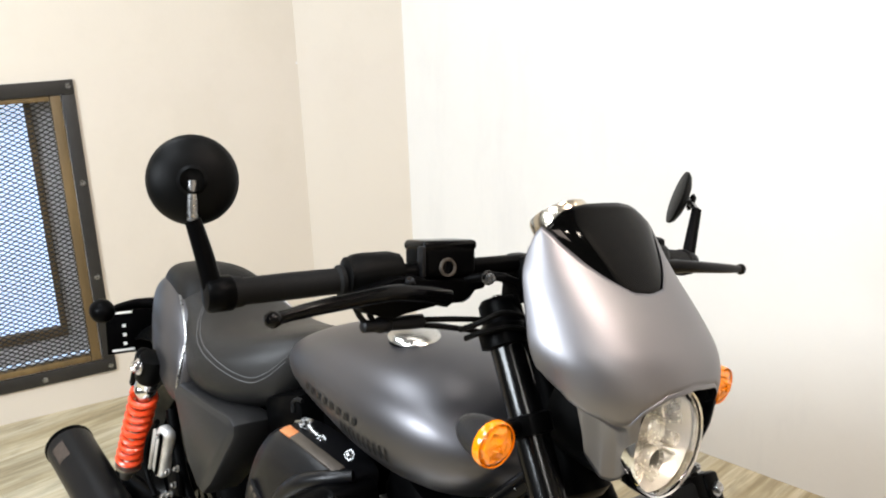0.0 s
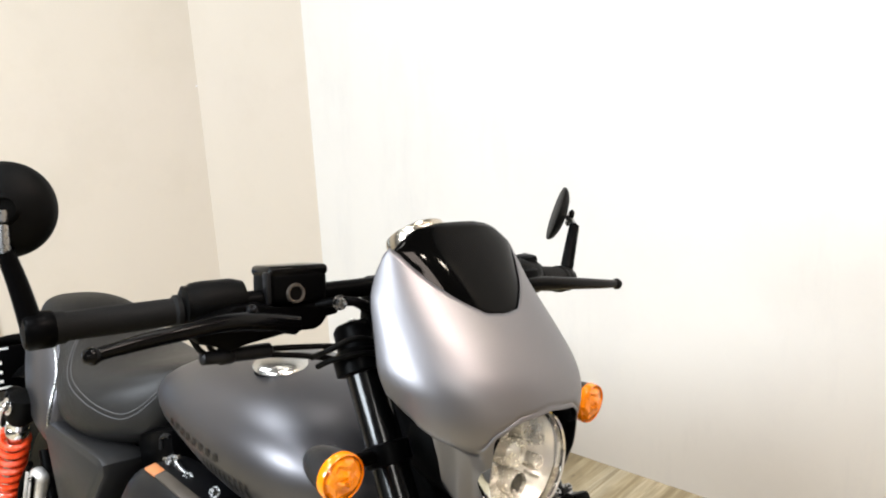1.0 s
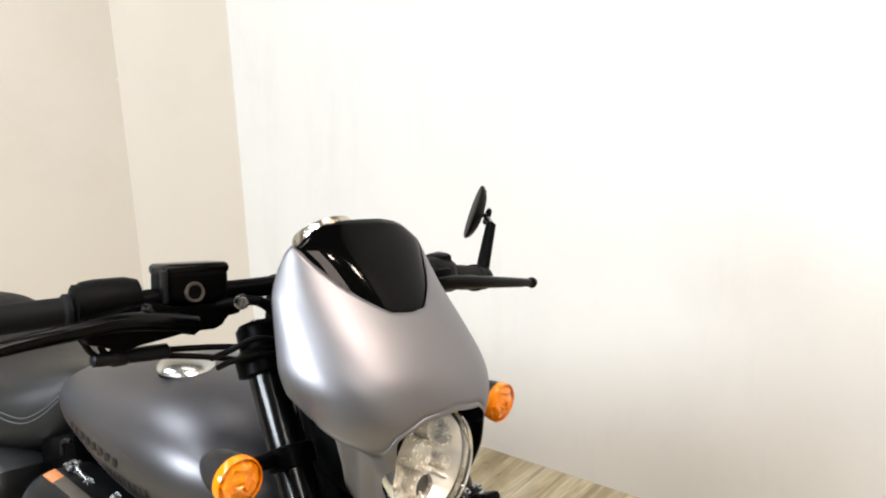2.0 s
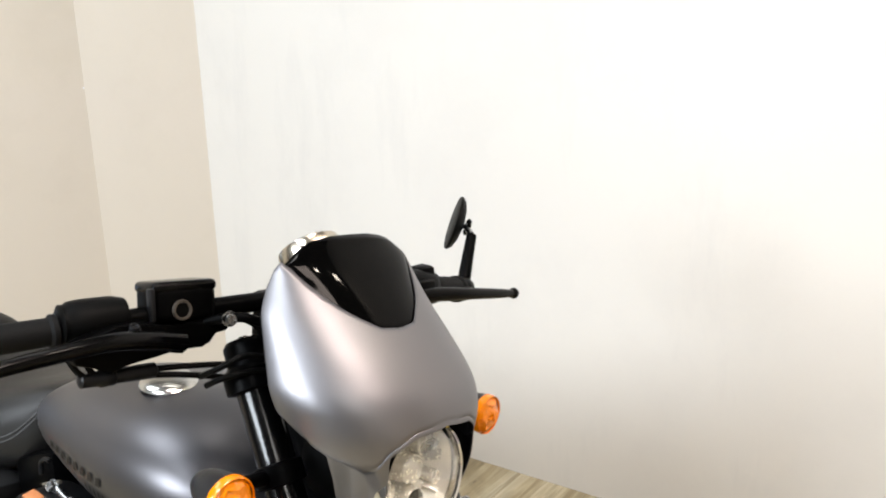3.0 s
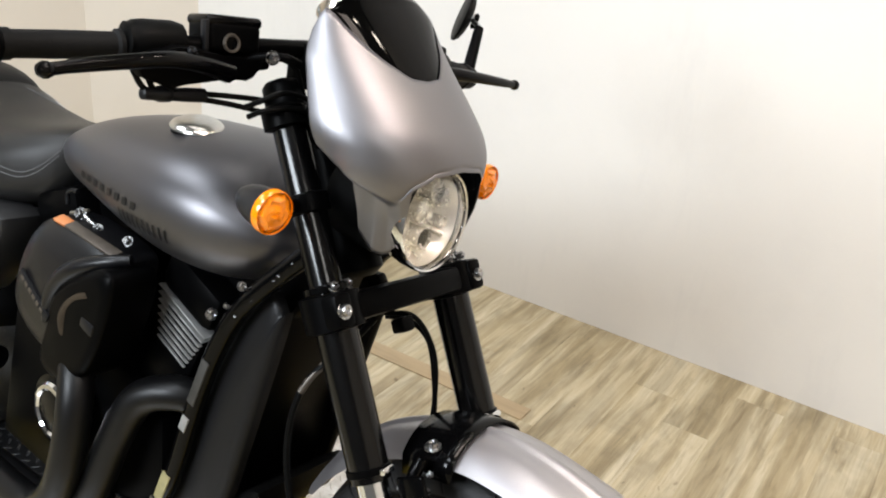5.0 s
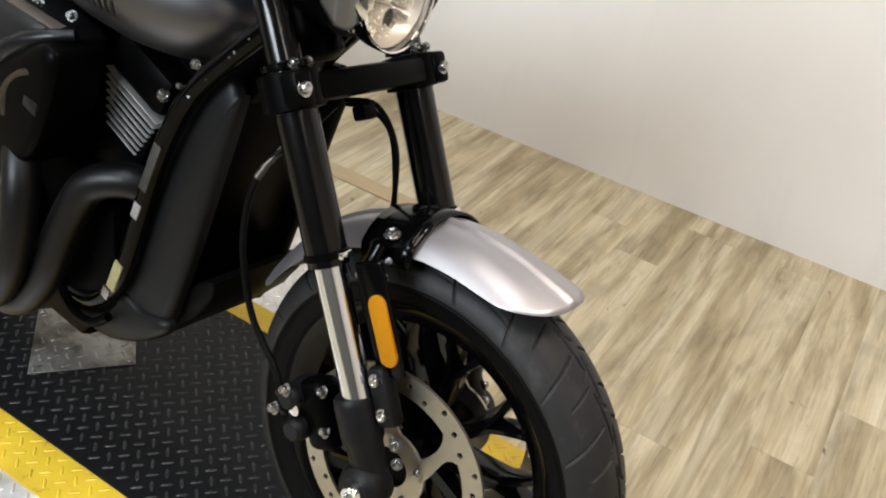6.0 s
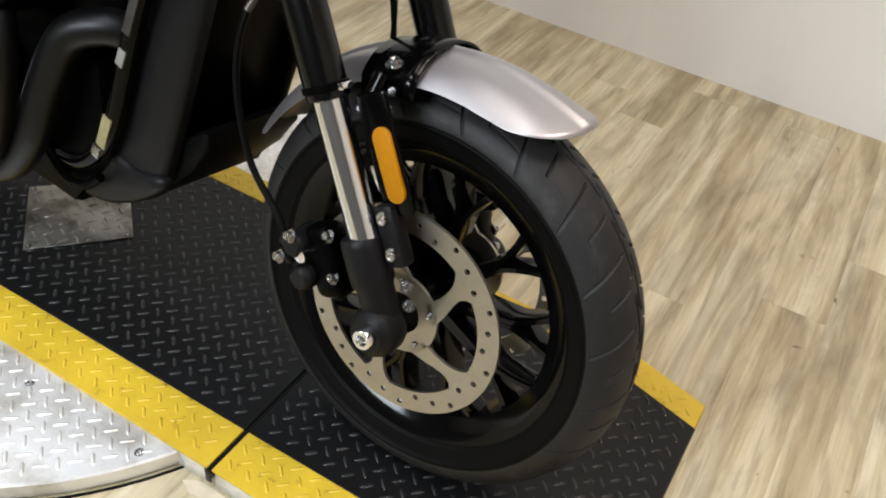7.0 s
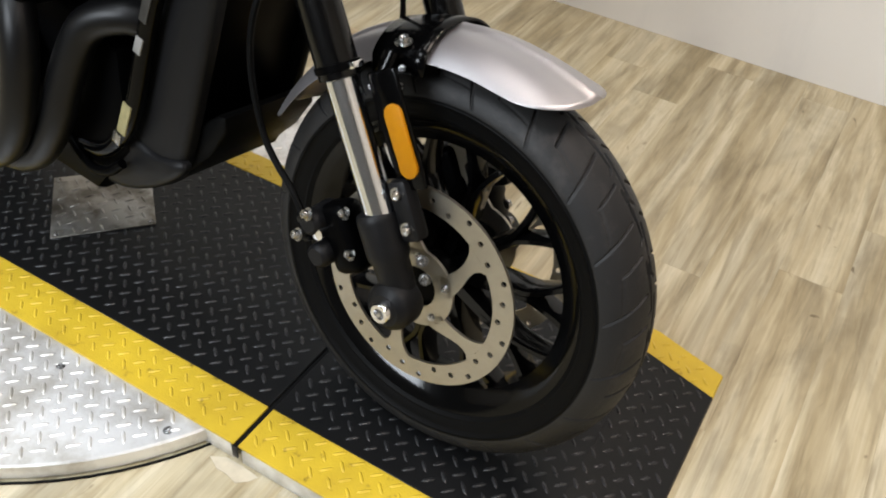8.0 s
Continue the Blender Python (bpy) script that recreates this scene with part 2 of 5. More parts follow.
# ---- building helpers ----
def finish(name, bm, mat, parent=None, label="", smooth=40):
    bmesh.ops.recalc_face_normals(bm, faces=bm.faces)
    me = bpy.data.meshes.new(name)
    bm.to_mesh(me)
    bm.free()
    for m in (mat if isinstance(mat, (list, tuple)) else [mat]):
        me.materials.append(m)
    if smooth:
        for p in me.polygons:
            p.use_smooth = True
        me.set_sharp_from_angle(angle=radians(smooth))
    ob = new(name, me)
    if parent:
        ob.parent = parent
    if label:
        tagged(ob, label)
    return ob


part = finish


def solid(ob, t, offset=-1):
    mod = ob.modifiers.new("thickness", "SOLIDIFY")
    mod.thickness, mod.offset = t, offset
    return ob


def skin(bm, rings, loop=True, cap=True):
    """Faces between rings of equal length."""
    vs = [[bm.verts.new(p) for p in r] for r in rings]
    n = len(vs[0])
    for a, b in zip(vs, vs[1:]):
        for i in range(n if loop else n - 1):
            j = (i + 1) % n
            bm.faces.new((a[i], a[j], b[j], b[i]))
    if cap and loop:
        bm.faces.new(vs[0])
        bm.faces.new(vs[-1])
    return bm


def smooth_line(pts, per=6):
    """Points along a Catmull-Rom curve."""
    p = [Vector(q) for q in pts]
    if len(p) < 3:
        return p
    p = [2 * p[0] - p[1]] + p + [2 * p[-1] - p[-2]]
    out = []
    for i in range(1, len(p) - 2):
        a, b, c, d = p[i - 1:i + 3]
        for k in range(per):
            t = k / per
            out.append(0.5 * (2 * b + (c - a) * t + (2 * a - 5 * b + 4 * c - d) * t * t + (3 * b - a - 3 * c + d) * t ** 3))
    return out + [p[-2]]


def tube(pts, radius, seg=12, per=6, bm=None, cap=True):
    """A round tube; radius is a number or a function of 0..1 along it."""
    bm = bm or bmesh.new()
    line = smooth_line(pts, per)
    rings, side = [], None
    for i, p in enumerate(line):
        d = (line[min(i + 1, len(line) - 1)] - line[max(i - 1, 0)]).normalized()
        if side is None:
            side = d.orthogonal().normalized()
        side = (side - d * side.dot(d)).normalized()
        up = d.cross(side)
        r = radius(i / (len(line) - 1)) if callable(radius) else radius
        rings.append([p + r * (math.cos(a) * side + math.sin(a) * up) for a in [2 * math.pi * k / seg for k in range(seg)]])
    return skin(bm, rings, True, cap)


def lathe(profile, m=Matrix(), seg=32, bm=None, cap=True):
    """Turns (radius, height) pairs about the local z of m."""
    bm = bm or bmesh.new()
    rings = [[m @ Vector((r * math.cos(2 * math.pi * k / seg), r * math.sin(2 * math.pi * k / seg), h)) for k in range(seg)] for r, h in profile]
    return skin(bm, rings, True, cap)


def box(m, sx, sy, sz, bevel=0.003, bm=None, seg=2):
    """A box with rounded edges, centred on m."""
    bm = bm or bmesh.new()
    g = bmesh.ops.create_cube(bm, size=1, matrix=m @ Matrix.Diagonal((sx, sy, sz, 1)))
    if bevel:
        es = list({e for v in g["verts"] for e in v.link_edges})
        bmesh.ops.bevel(bm, geom=es, offset=bevel, segments=seg, affect="EDGES", profile=0.5)
    return bm


def prism(outline, m, depth, bevel=0.0, bm=None):
    """Extrudes a flat outline (x, y pairs in m) by depth along m's z."""
    bm = bm or bmesh.new()
    a = [bm.verts.new(m @ Vector((x, y, 0))) for x, y in outline]
    b = [bm.verts.new(m @ Vector((x, y, depth))) for x, y in outline]
    n = len(a)
    fs = [bm.faces.new(a), bm.faces.new(list(reversed(b)))]
    for i in range(n):
        fs.append(bm.faces.new((a[i], b[i], b[(i + 1) % n], a[(i + 1) % n])))
    if bevel:
        es = [e for f in fs[:2] for e in f.edges]
        bmesh.ops.bevel(bm, geom=es, offset=bevel, segments=2, affect="EDGES", profile=0.5)
    return bm


def pillow(outline, m, depth, edge=0.03, per=5, bm=None):
    """A moulded cover: a smooth closed outline in m, its far face domed by edge all round."""
    line = [(Vector((x, y, 0))) for x, y in outline]
    n = len(line)
    dense = []
    for i in range(n):
        a, b, c, d = line[i - 1], line[i], line[(i + 1) % n], line[(i + 2) % n]
        for k in range(per):
            t = k / per
            dense.append(0.5 * (2 * b + (c - a) * t + (2 * a - 5 * b + 4 * c - d) * t * t + (3 * b - a - 3 * c + d) * t ** 3))
    mid = sum(dense, Vector()) / len(dense)
    span = min((p - mid).length for p in dense)
    rings = [[m @ p for p in dense]]
    for k in range(8):
        q = math.pi / 2 * k / 7
        f = 1 - edge / span * (1 - math.cos(q))
        rings.append([m @ (mid + (p - mid) * f + Vector((0, 0, depth - edge + edge * math.sin(q)))) for p in dense])
    for f in (0.66, 0.33):
        g = (1 - edge / span) * f
        rings.append([m @ (mid + (p - mid) * g + Vector((0, 0, depth + 0.004 * (1 - f)))) for p in dense])
    return skin(bm or bmesh.new(), rings)


def axis(p, d):
    """A matrix at p whose z points along d."""
    return Matrix.Translation(p) @ Vector(d).to_track_quat("Z", "Y").to_matrix().to_4x4()


def bolt(parent, p, d, r=0.006, h=0.005, mat=None, name="bolt"):
    bm = lathe([(r * 0.3, h * 0.7), (r * 0.55, h), (r * 0.85, h), (r, h * 0.7), (r, 0), (r * 1.5, 0), (r * 1.5, -0.0015)], axis(p, d), 14)
    return part(name, bm, mat or ZINC, parent)


def empty(name, m, label, category, kind=""):
    ob = new(name)
    ob.empty_display_size = 0.1
    ob.matrix_world = m
    return tagged(ob, label, category, "", kind)


def side_plane(y, flip=1):
    """x along the bike, y up, z out to the bike's right (flip=1)."""
    return Matrix(((1, 0, 0, 0), (0, 0, -flip, y), (0, 1, 0, 0), (0, 0, 0, 1)))

# ---- the room ----
FLOOR_Z = -0.042
BACK_DIR = Vector((0.2696, 0.9630, 0))          # along the back wall, towards the chamfered corner
BACK_AT = Vector((-2.695, 0.579, 0))
TOP = 2.8


def wall_run(bm, a, b, z0, z1, thick):
    """A stretch of wall whose inner face runs from a to b; the thickness lies to the left of that way."""
    a, b = Vector((a[0], a[1], 0)), Vector((b[0], b[1], 0))
    n = Vector((-(b - a).y, (b - a).x, 0)).normalized() * thick
    ps = [a, b, b + n, a + n]
    lo = [bm.verts.new((p.x, p.y, z0)) for p in ps]
    hi = [bm.verts.new((p.x, p.y, z1)) for p in ps]
    bm.faces.new(lo)
    bm.faces.new(hi)
    for i in range(4):
        bm.faces.new((lo[i], lo[(i + 1) % 4], hi[(i + 1) % 4], hi[i]))


def along(s, out=0.0):
    """A place on the back wall's inner face, s metres from its reference point, out into the room."""
    n = Vector((BACK_DIR.y, -BACK_DIR.x, 0))
    return BACK_AT + BACK_DIR * s + n * out


WIN = (-1.10, -0.004, 0.074, 1.125)               # the window: s from, s to, z from, z to
c0, c1 = along(0.79), Vector((-2.19, 1.615, 0))
bm = bmesh.new()
SOUTH = -2.75
lo, hi = along((SOUTH - BACK_AT.y) / BACK_DIR.y), c0
in0, in1 = WIN[0] + 0.03, WIN[1] - 0.03
wall_run(bm, along(in0), lo, FLOOR_Z, TOP, -0.16)
wall_run(bm, c0, along(in1), FLOOR_Z, TOP, -0.16)
wall_run(bm, along(in1), along(in0), FLOOR_Z, WIN[2] + 0.03, -0.16)
wall_run(bm, along(in1), along(in0), WIN[3] - 0.03, TOP, -0.16)
tagged(finish("wall_west", bm, BEIGE, smooth=0), "beige painted wall with a low mesh-covered window", "wall", "", "structure")
bm = lathe([(0.0008, 0.004), (0.0035, 0.0035), (0.0035, 0.0015), (0.001, 0.0015), (0.001, -0.01)], axis(along(0.786) + Vector((0, 0, 1.12)), (BACK_DIR.y, -BACK_DIR.x, 0)), 14)
finish("nail_head", bm, JAMB, bpy.data.objects["wall_west"])
bm = bmesh.new()
wall_run(bm, c1, c0, FLOOR_Z, TOP, -0.12)
tagged(finish("wall_corner", bm, BEIGE, smooth=0), "narrow beige wall panel across the room's corner", "wall", "", "structure")
bm = bmesh.new()
wall_run(bm, (3.0, 1.615), c1, FLOOR_Z, TOP, -0.12)
tagged(finish("wall_north", bm, WALL, smooth=0), "plain white painted wall with faint scuffs", "wall", "", "structure")
end = lo
bm = bmesh.new()
# an opening added in this unseen wall lets the cool south panel through
wall_run(bm, (end.x, end.y), (-1.8, end.y), FLOOR_Z, TOP, -0.12)
wall_run(bm, (-0.25, end.y), (3.0, end.y), FLOOR_Z, TOP, -0.12)
wall_run(bm, (-1.8, end.y), (-0.25, end.y), FLOOR_Z, 1.68, -0.12)
wall_run(bm, (-1.8, end.y), (-0.25, end.y), 2.52, TOP, -0.12)
tagged(finish("wall_south", bm, DIMWALL, smooth=0), "plain dark grey unseen wall with an opening added for light", "wall", "", "structure")
bm = bmesh.new()
wall_run(bm, (3.0, end.y), (3.0, 1.615), FLOOR_Z, TOP, -0.12)
tagged(finish("wall_east", bm, BEIGE, smooth=0), "plain beige painted end wall of the room", "wall", "", "structure")
bm = box(Matrix.Translation((-0.3, -0.6, TOP + 0.05)), 7.0, 4.8, 0.1, 0)
tagged(finish("ceiling", bm, CEIL, smooth=0), "plain dark grey unseen ceiling over the room", "ceiling", "", "structure")

# ---- the window ----
window = empty("window_1", Matrix(), "dark iron window frame with expanded metal mesh", "window", "structure")


def bar_on_wall(bm, s0, s1, z0, z1, out0, out1, bevel=0.002):
    mid = along((s0 + s1) / 2, (out0 + out1) / 2)
    m = Matrix.Translation((mid.x, mid.y, (z0 + z1) / 2)) @ Matrix.Rotation(math.atan2(BACK_DIR.y, BACK_DIR.x), 4, "Z")
    return box(m, s1 - s0, out1 - out0, z1 - z0, bevel, bm)


s0, s1, z0, z1 = WIN
for q in ((s0, s1, z1 - 0.048, z1), (s0, s1, z0, z0 + 0.048), (s0, s0 + 0.042, z0 + 0.049, z1 - 0.049), (s1 - 0.042, s1, z0 + 0.049, z1 - 0.049)):
    part("frame_bar", bar_on_wall(bmesh.new(), *q, 0.0, 0.012), IRON, window)
for q in ((s1 - 0.078, s1 - 0.044, z0 + 0.05, z1 - 0.05), (s0 + 0.044, s0 + 0.078, z0 + 0.05, z1 - 0.05), (s0 + 0.08, s1 - 0.08, z0 + 0.05, z0 + 0.072), (s0 + 0.08, s1 - 0.08, z1 - 0.066, z1 - 0.05)):
    part("wood_strip", bar_on_wall(bmesh.new(), *q, -0.03, 0.006), SASH, window, "stained brown wooden strip")
for q in ((s1 - 0.155, s1 - 0.132, z0 + 0.13, z1 - 0.05), (s0 + 0.132, s0 + 0.155, z0 + 0.13, z1 - 0.05), (s0 + 0.156, s1 - 0.156, z0 + 0.13, z0 + 0.165), (s0 + 0.156, s1 - 0.156, z1 - 0.075, z1 - 0.05)):
    part("sash_bar", bar_on_wall(bmesh.new(), *q, -0.13, -0.10), SASH, window)
for q in ((s1 - 0.131, s1 - 0.044, z0 + 0.05, z1 - 0.05), (s0 + 0.044, s0 + 0.131, z0 + 0.05, z1 - 0.05), (s0 + 0.133, s1 - 0.133, z0 + 0.05, z0 + 0.129)):
    part("jamb", bar_on_wall(bmesh.new(), *q, -0.15, -0.12), JAMB, window, "weathered grey window jamb")
for s in (s1 - 0.018, s1 - 0.5, s0 + 0.018):
    for z in ((z0 + 0.02, z0 + 0.36, z0 + 0.7, z1 - 0.02) if s != s1 - 0.5 else (z0 + 0.02, z1 - 0.02)):
        p = along(s, 0.012)
        bolt(window, (p.x, p.y, z), (BACK_DIR.y, -BACK_DIR.x, 0), 0.007, 0.004, name="screw")
p = along(s1 - 0.24, 0.012)
bolt(window, (p.x, p.y, z0 + 0.02), (BACK_DIR.y, -BACK_DIR.x, 0), 0.007, 0.004, name="screw")
# expanded metal: crossing strands of a diamond lattice
bm = bmesh.new()
ms0, ms1, mz0, mz1 = s0 + 0.079, s1 - 0.079, z0 + 0.073, z1 - 0.067
DW, DH = 0.030, 0.0165
wn = Vector((BACK_DIR.y, -BACK_DIR.x, 0))
for sign in (1, -1):
    k = -(mz1 - mz0) / DH
    span = int((ms1 - ms0) / DW + (mz1 - mz0) / DH) + 2
    for i in range(span):
        # strand through (sx, mz0 or mz1) rising by DH for each DW
        base = ms0 - (mz1 - mz0) / DH * DW + i * DW
        slope = DH / DW
        a_s, b_s = max(ms0, base), min(ms1, base + (mz1 - mz0) / slope)
        if b_s - a_s < 0.004:
            continue
        za, zb = (a_s - base) * slope, (b_s - base) * slope
        if sign < 0:
            za, zb = (mz1 - mz0) - za, (mz1 - mz0) - zb
        A, B = along(a_s, -0.006), along(b_s, -0.006)
        A.z, B.z = mz0 + za, mz0 + zb
        d = (B - A).normalized()
        q = d.cross(wn).normalized() * 0.0019
        w = wn * 0.0012
        vs = [bm.verts.new(v) for v in (A - q - w, A + q - w, A + q + w, A - q + w, B - q - w, B + q - w, B + q + w, B - q + w)]
        for f in ((0, 1, 5, 4), (1, 2, 6, 5), (2, 3, 7, 6), (3, 0, 4, 7)):
            bm.faces.new([vs[i2] for i2 in f])
tagged(part("wire_mesh", bm, IRON, window, "dark expanded metal mesh", smooth=0), kind="stuff")
bm = bar_on_wall(bmesh.new(), s0 - 0.3, s1 + 0.3, z0 - 0.3, z1 + 0.3, -0.22, -0.2, 0)
tagged(finish("backdrop", bm, SKY, smooth=0), "bright bluish daylight outside the window", "daylight", "", "structure")

# ---- turntable and deck ----
TURN_AT, TURN_R = Vector((-0.8, 0.13, 0)), 0.622
Y0, Y1, Y2, Y3 = -0.172, -0.087, 0.372, 0.432      # the deck's stripes, from one edge to the other
turntable = empty("turntable", Matrix.Translation((TURN_AT.x, TURN_AT.y, FLOOR_Z)), "round low turntable clad in silver aluminium tread plate", "turntable")


def under(ob, parent):
    """Parents ob, built in world places, to a thing that stands elsewhere."""
    ob.parent = parent
    ob.matrix_parent_inverse = parent.matrix_world.inverted()
    return ob


bpy.context.view_layer.update()
bm = lathe([(TURN_R - 0.004, -0.0365), (TURN_R, -0.034), (TURN_R, -0.008), (TURN_R - 0.003, -0.005)], Matrix.Translation((TURN_AT.x, TURN_AT.y, 0.0)), 96)
under(part("base_disc", bm, ALU), turntable)
bm = lathe([(TURN_R + 0.003, 0.0), (TURN_R + 0.006, 0.0), (TURN_R + 0.006, 0.004), (TURN_R + 0.003, 0.004)], Matrix.Translation((TURN_AT.x, TURN_AT.y, FLOOR_Z)), 96, cap=False)
under(part("floor_gap", bm, RUBBER, None, "dark rubber edging"), turntable)


def lugs(name, spots, mat, z, parent, high=0.0017, long=0.0125, wide=0.0036):
    """Raised tread marks: (x, y, degrees, dz by x) each a low ridge with pointed ends."""
    verts, faces = [], []
    for x, y, deg, zz in spots:
        c, s = math.cos(radians(deg)), math.sin(radians(deg))
        k = len(verts)
        for u, v, h in ((-1, 0, -0.2), (-0.5, 0.85, -0.2), (0.5, 0.85, -0.2), (1, 0, -0.2), (0.5, -0.85, -0.2), (-0.5, -0.85, -0.2), (-0.55, 0.3, 1), (0.55, 0.3, 1), (0.55, -0.3, 1), (-0.55, -0.3, 1)):
            a, b = u * long, v * wide
            verts.append((x + a * c - b * s, y + a * s + b * c, z + zz + h * high))
        for f in ((6, 7, 8, 9), (1, 2, 7, 6), (4, 5, 9, 8), (0, 1, 6), (0, 6, 9), (0, 9, 5), (2, 3, 7), (3, 8, 7), (3, 4, 8)):
            faces.append([k + i for i in f][::-1])
    me = bpy.data.meshes.new(name)
    me.from_pydata(verts, [], faces)
    me.materials.append(mat)
    for p in me.polygons:
        p.use_smooth = True
    me.set_sharp_from_angle(angle=radians(55))
    ob = new(name, me)
    return tagged(under(ob, parent), kind="stuff")


def tread(x0, x1, y0, y1, pitch=0.034, keep=None, turn=0.0):
    """Two crossed sets of marks, each on its own square lattice, the second in the middle of the first."""
    out = []
    half = pitch / 2
    for i in range(math.ceil((x0 + 0.6 + 0.009) / half), math.floor((x1 + 0.6 - 0.009) / half) + 1):
        for j in range(math.ceil((y0 + 0.2 + 0.004) / half), math.floor((y1 + 0.2 - 0.004) / half) + 1):
            x, y = -0.6 + i * half, -0.2 + j * half
            if (i + j) % 2 == 0 and (keep is None or keep(x, y)):
                out.append((x, y, (-45 if i % 2 else 45) + turn, 0.0))
    return out


def on_disc(x, y):
    return math.hypot(x - TURN_AT.x, y - TURN_AT.y) < TURN_R - 0.014


lugs("tread_pattern", tread(-1.42, -0.18, -0.49, Y0 - 0.004, 0.034, on_disc) + tread(-1.42, -0.18, Y3 + 0.004, 0.75, 0.034, on_disc), ALU, -0.0045, turntable, 0.0018, 0.0135, 0.0037)
for x, y in ((-0.30, -0.205), (-0.53, -0.205), (-0.8, -0.205), (-1.1, -0.205), (-0.62, -0.44)):
    ob = bolt(None, (x, y, -0.0045), (0, 0, 1), 0.005, 0.002, name="screw")
    under(ob, turntable)

deck = empty("display_deck", Matrix.Translation((-0.8, 0.13, FLOOR_Z)), "low black tread-plate deck with yellow safety stripes", "platform")
bpy.context.view_layer.update()
GAP0, GAP1 = -0.200, -0.191


def deck_box(name, x0, x1, y0, y1, mat, label=""):
    bm = box(Matrix.Translation(((x0 + x1) / 2, (y0 + y1) / 2, -0.002)), x1 - x0, y1 - y0, 0.004, 0.0008, seg=1)
    return under(part(name, bm, mat, None, label), deck)


for x0, x1 in ((-1.419, GAP0), (GAP1, 0.262)):
    deck_box("black_panel", x0, x1, Y1, Y2, DECK)
    deck_box("yellow_stripe", x0, x1, Y0, Y1 - 0.0004, YELLOW, "yellow painted tread-plate stripe")
    deck_box("yellow_stripe", x0, x1, Y2 + 0.0004, Y3, YELLOW, "yellow painted tread-plate stripe")
# the sloping front lip
for y0, y1, mat, nm in ((Y0, Y1 - 0.0004, YELLOW, "lip_stripe"), (Y1, Y2, DECK, "lip_panel"), (Y2 + 0.0004, Y3, YELLOW, "lip_stripe")):
    bm = bmesh.new()
    skin(bm, [[(x, y, z) for x, z in ((0.262, 0.0), (0.392, -0.0375), (0.394, -0.0415), (0.262, -0.004))] for y in (y0, y1)])
    under(part(nm, bm, mat), deck)
for x0, x1 in ((-1.416, GAP0 - 0.004), (GAP1 + 0.004, 0.258)):
    bm = box(Matrix.Translation(((x0 + x1) / 2, (Y0 + Y3) / 2, -0.0229)), x1 - x0, Y3 - Y0 - 0.004, 0.0375, 0.001)
    under(part("side_frame", bm, ALU, None, "bare aluminium side frame"), deck)
bm = box(Matrix.Translation(((GAP0 + GAP1) / 2 + 0.001, Y0 - 0.003, -0.0115)), 0.011, 0.003, 0.027, 0.001)
under(part("hinge_tab", bm, DECK, None, "dark tab at the deck's joint"), deck)
bm = box(Matrix.Translation(((GAP0 + GAP1) / 2, (Y0 + Y3) / 2, -0.0075)), 0.02, Y3 - Y0 - 0.002, 0.006, 0)
under(part("joint_strip", bm, RUBBER, None, "black rubber joint strip"), deck)


def lip_z(x):
    return 0.0 if x < 0.262 else -(x - 0.262) * 0.0375 / 0.13


def dropped(spots):
    return [(x, y, d, lip_z(x)) for x, y, d, _ in spots]


lugs("tread_pattern", dropped(tread(-1.415, GAP0 - 0.004, Y1 + 0.002, Y2 - 0.002) + tread(GAP1 + 0.004, 0.384, Y1 + 0.002, Y2 - 0.002)), LUG, 0.0, deck)
lugs("stripe_tread", dropped(tread(-1.415, GAP0 - 0.004, Y0 + 0.003, Y1 - 0.002) + tread(GAP1 + 0.004, 0.384, Y0 + 0.003, Y1 - 0.002) + tread(-1.415, GAP0 - 0.004, Y2 + 0.002, Y3 - 0.003) + tread(GAP1 + 0.004, 0.384, Y2 + 0.002, Y3 - 0.003)), YELLOW, 0.0, deck)

# small loose plate under the engine
PL = [(-0.778, -0.006), (-0.653, 0.137), (-0.79, 0.262), (-0.915, 0.125)]
cover = empty("tread_plate_offcut", Matrix.Translation((-0.78, 0.13, 0.0)), "square worn aluminium tread-plate offcut under the engine", "metal plate")
bpy.context.view_layer.update()
under(part("plate", prism(PL, Matrix.Translation((0, 0, 0.0016)), 0.0022, 0.0004), DULLALU), cover)


def in_plate(x, y):
    return all((PL[(i + 1) % 4][0] - PL[i][0]) * (y - PL[i][1]) - (PL[(i + 1) % 4][1] - PL[i][1]) * (x - PL[i][0]) > 0.0015 for i in range(4))


lugs("plate_tread", tread(-0.93, -0.64, -0.02, 0.27, 0.036, in_plate, 20), DULLALU, 0.0038, cover, 0.0017, 0.0125, 0.0036)
for i in range(4):
    q = Vector(PL[i]) * 0.9 + Vector((-0.784, 0.13)) * 0.1
    under(bolt(None, (q.x, q.y, 0.0038), (0, 0, 1), 0.004, 0.002, name="rivet"), cover)

# a scrap of old tape by the deck's joint
TAPE = [(-0.236, -0.188), (-0.214, -0.1755), (-0.186, -0.1745), (-0.150, -0.1775), (-0.158, -0.192), (-0.173, -0.204), (-0.196, -0.199), (-0.212, -0.2)]
tape = finish("floor_tape", prism(TAPE, Matrix.Translation((0, 0, FLOOR_Z + 0.0004)), 0.0008, 0.0), material("old_cream_tape", (0.5, 0.44, 0.33), 0.5, var=0.2, scale=60))
tagged(tape, "scrap of worn cream tape stuck on the floor beside the deck", "tape")

# ---- floor: base slab and planks ----
bm = box(Matrix.Translation((-0.3, -0.6, FLOOR_Z - 0.0595)), 7.0, 4.8, 0.1, 0)
floor = tagged(finish("floor", bm, SUBFLOOR, smooth=0), "greyish tan vinyl wood-plank floor", "floor", "", "structure")
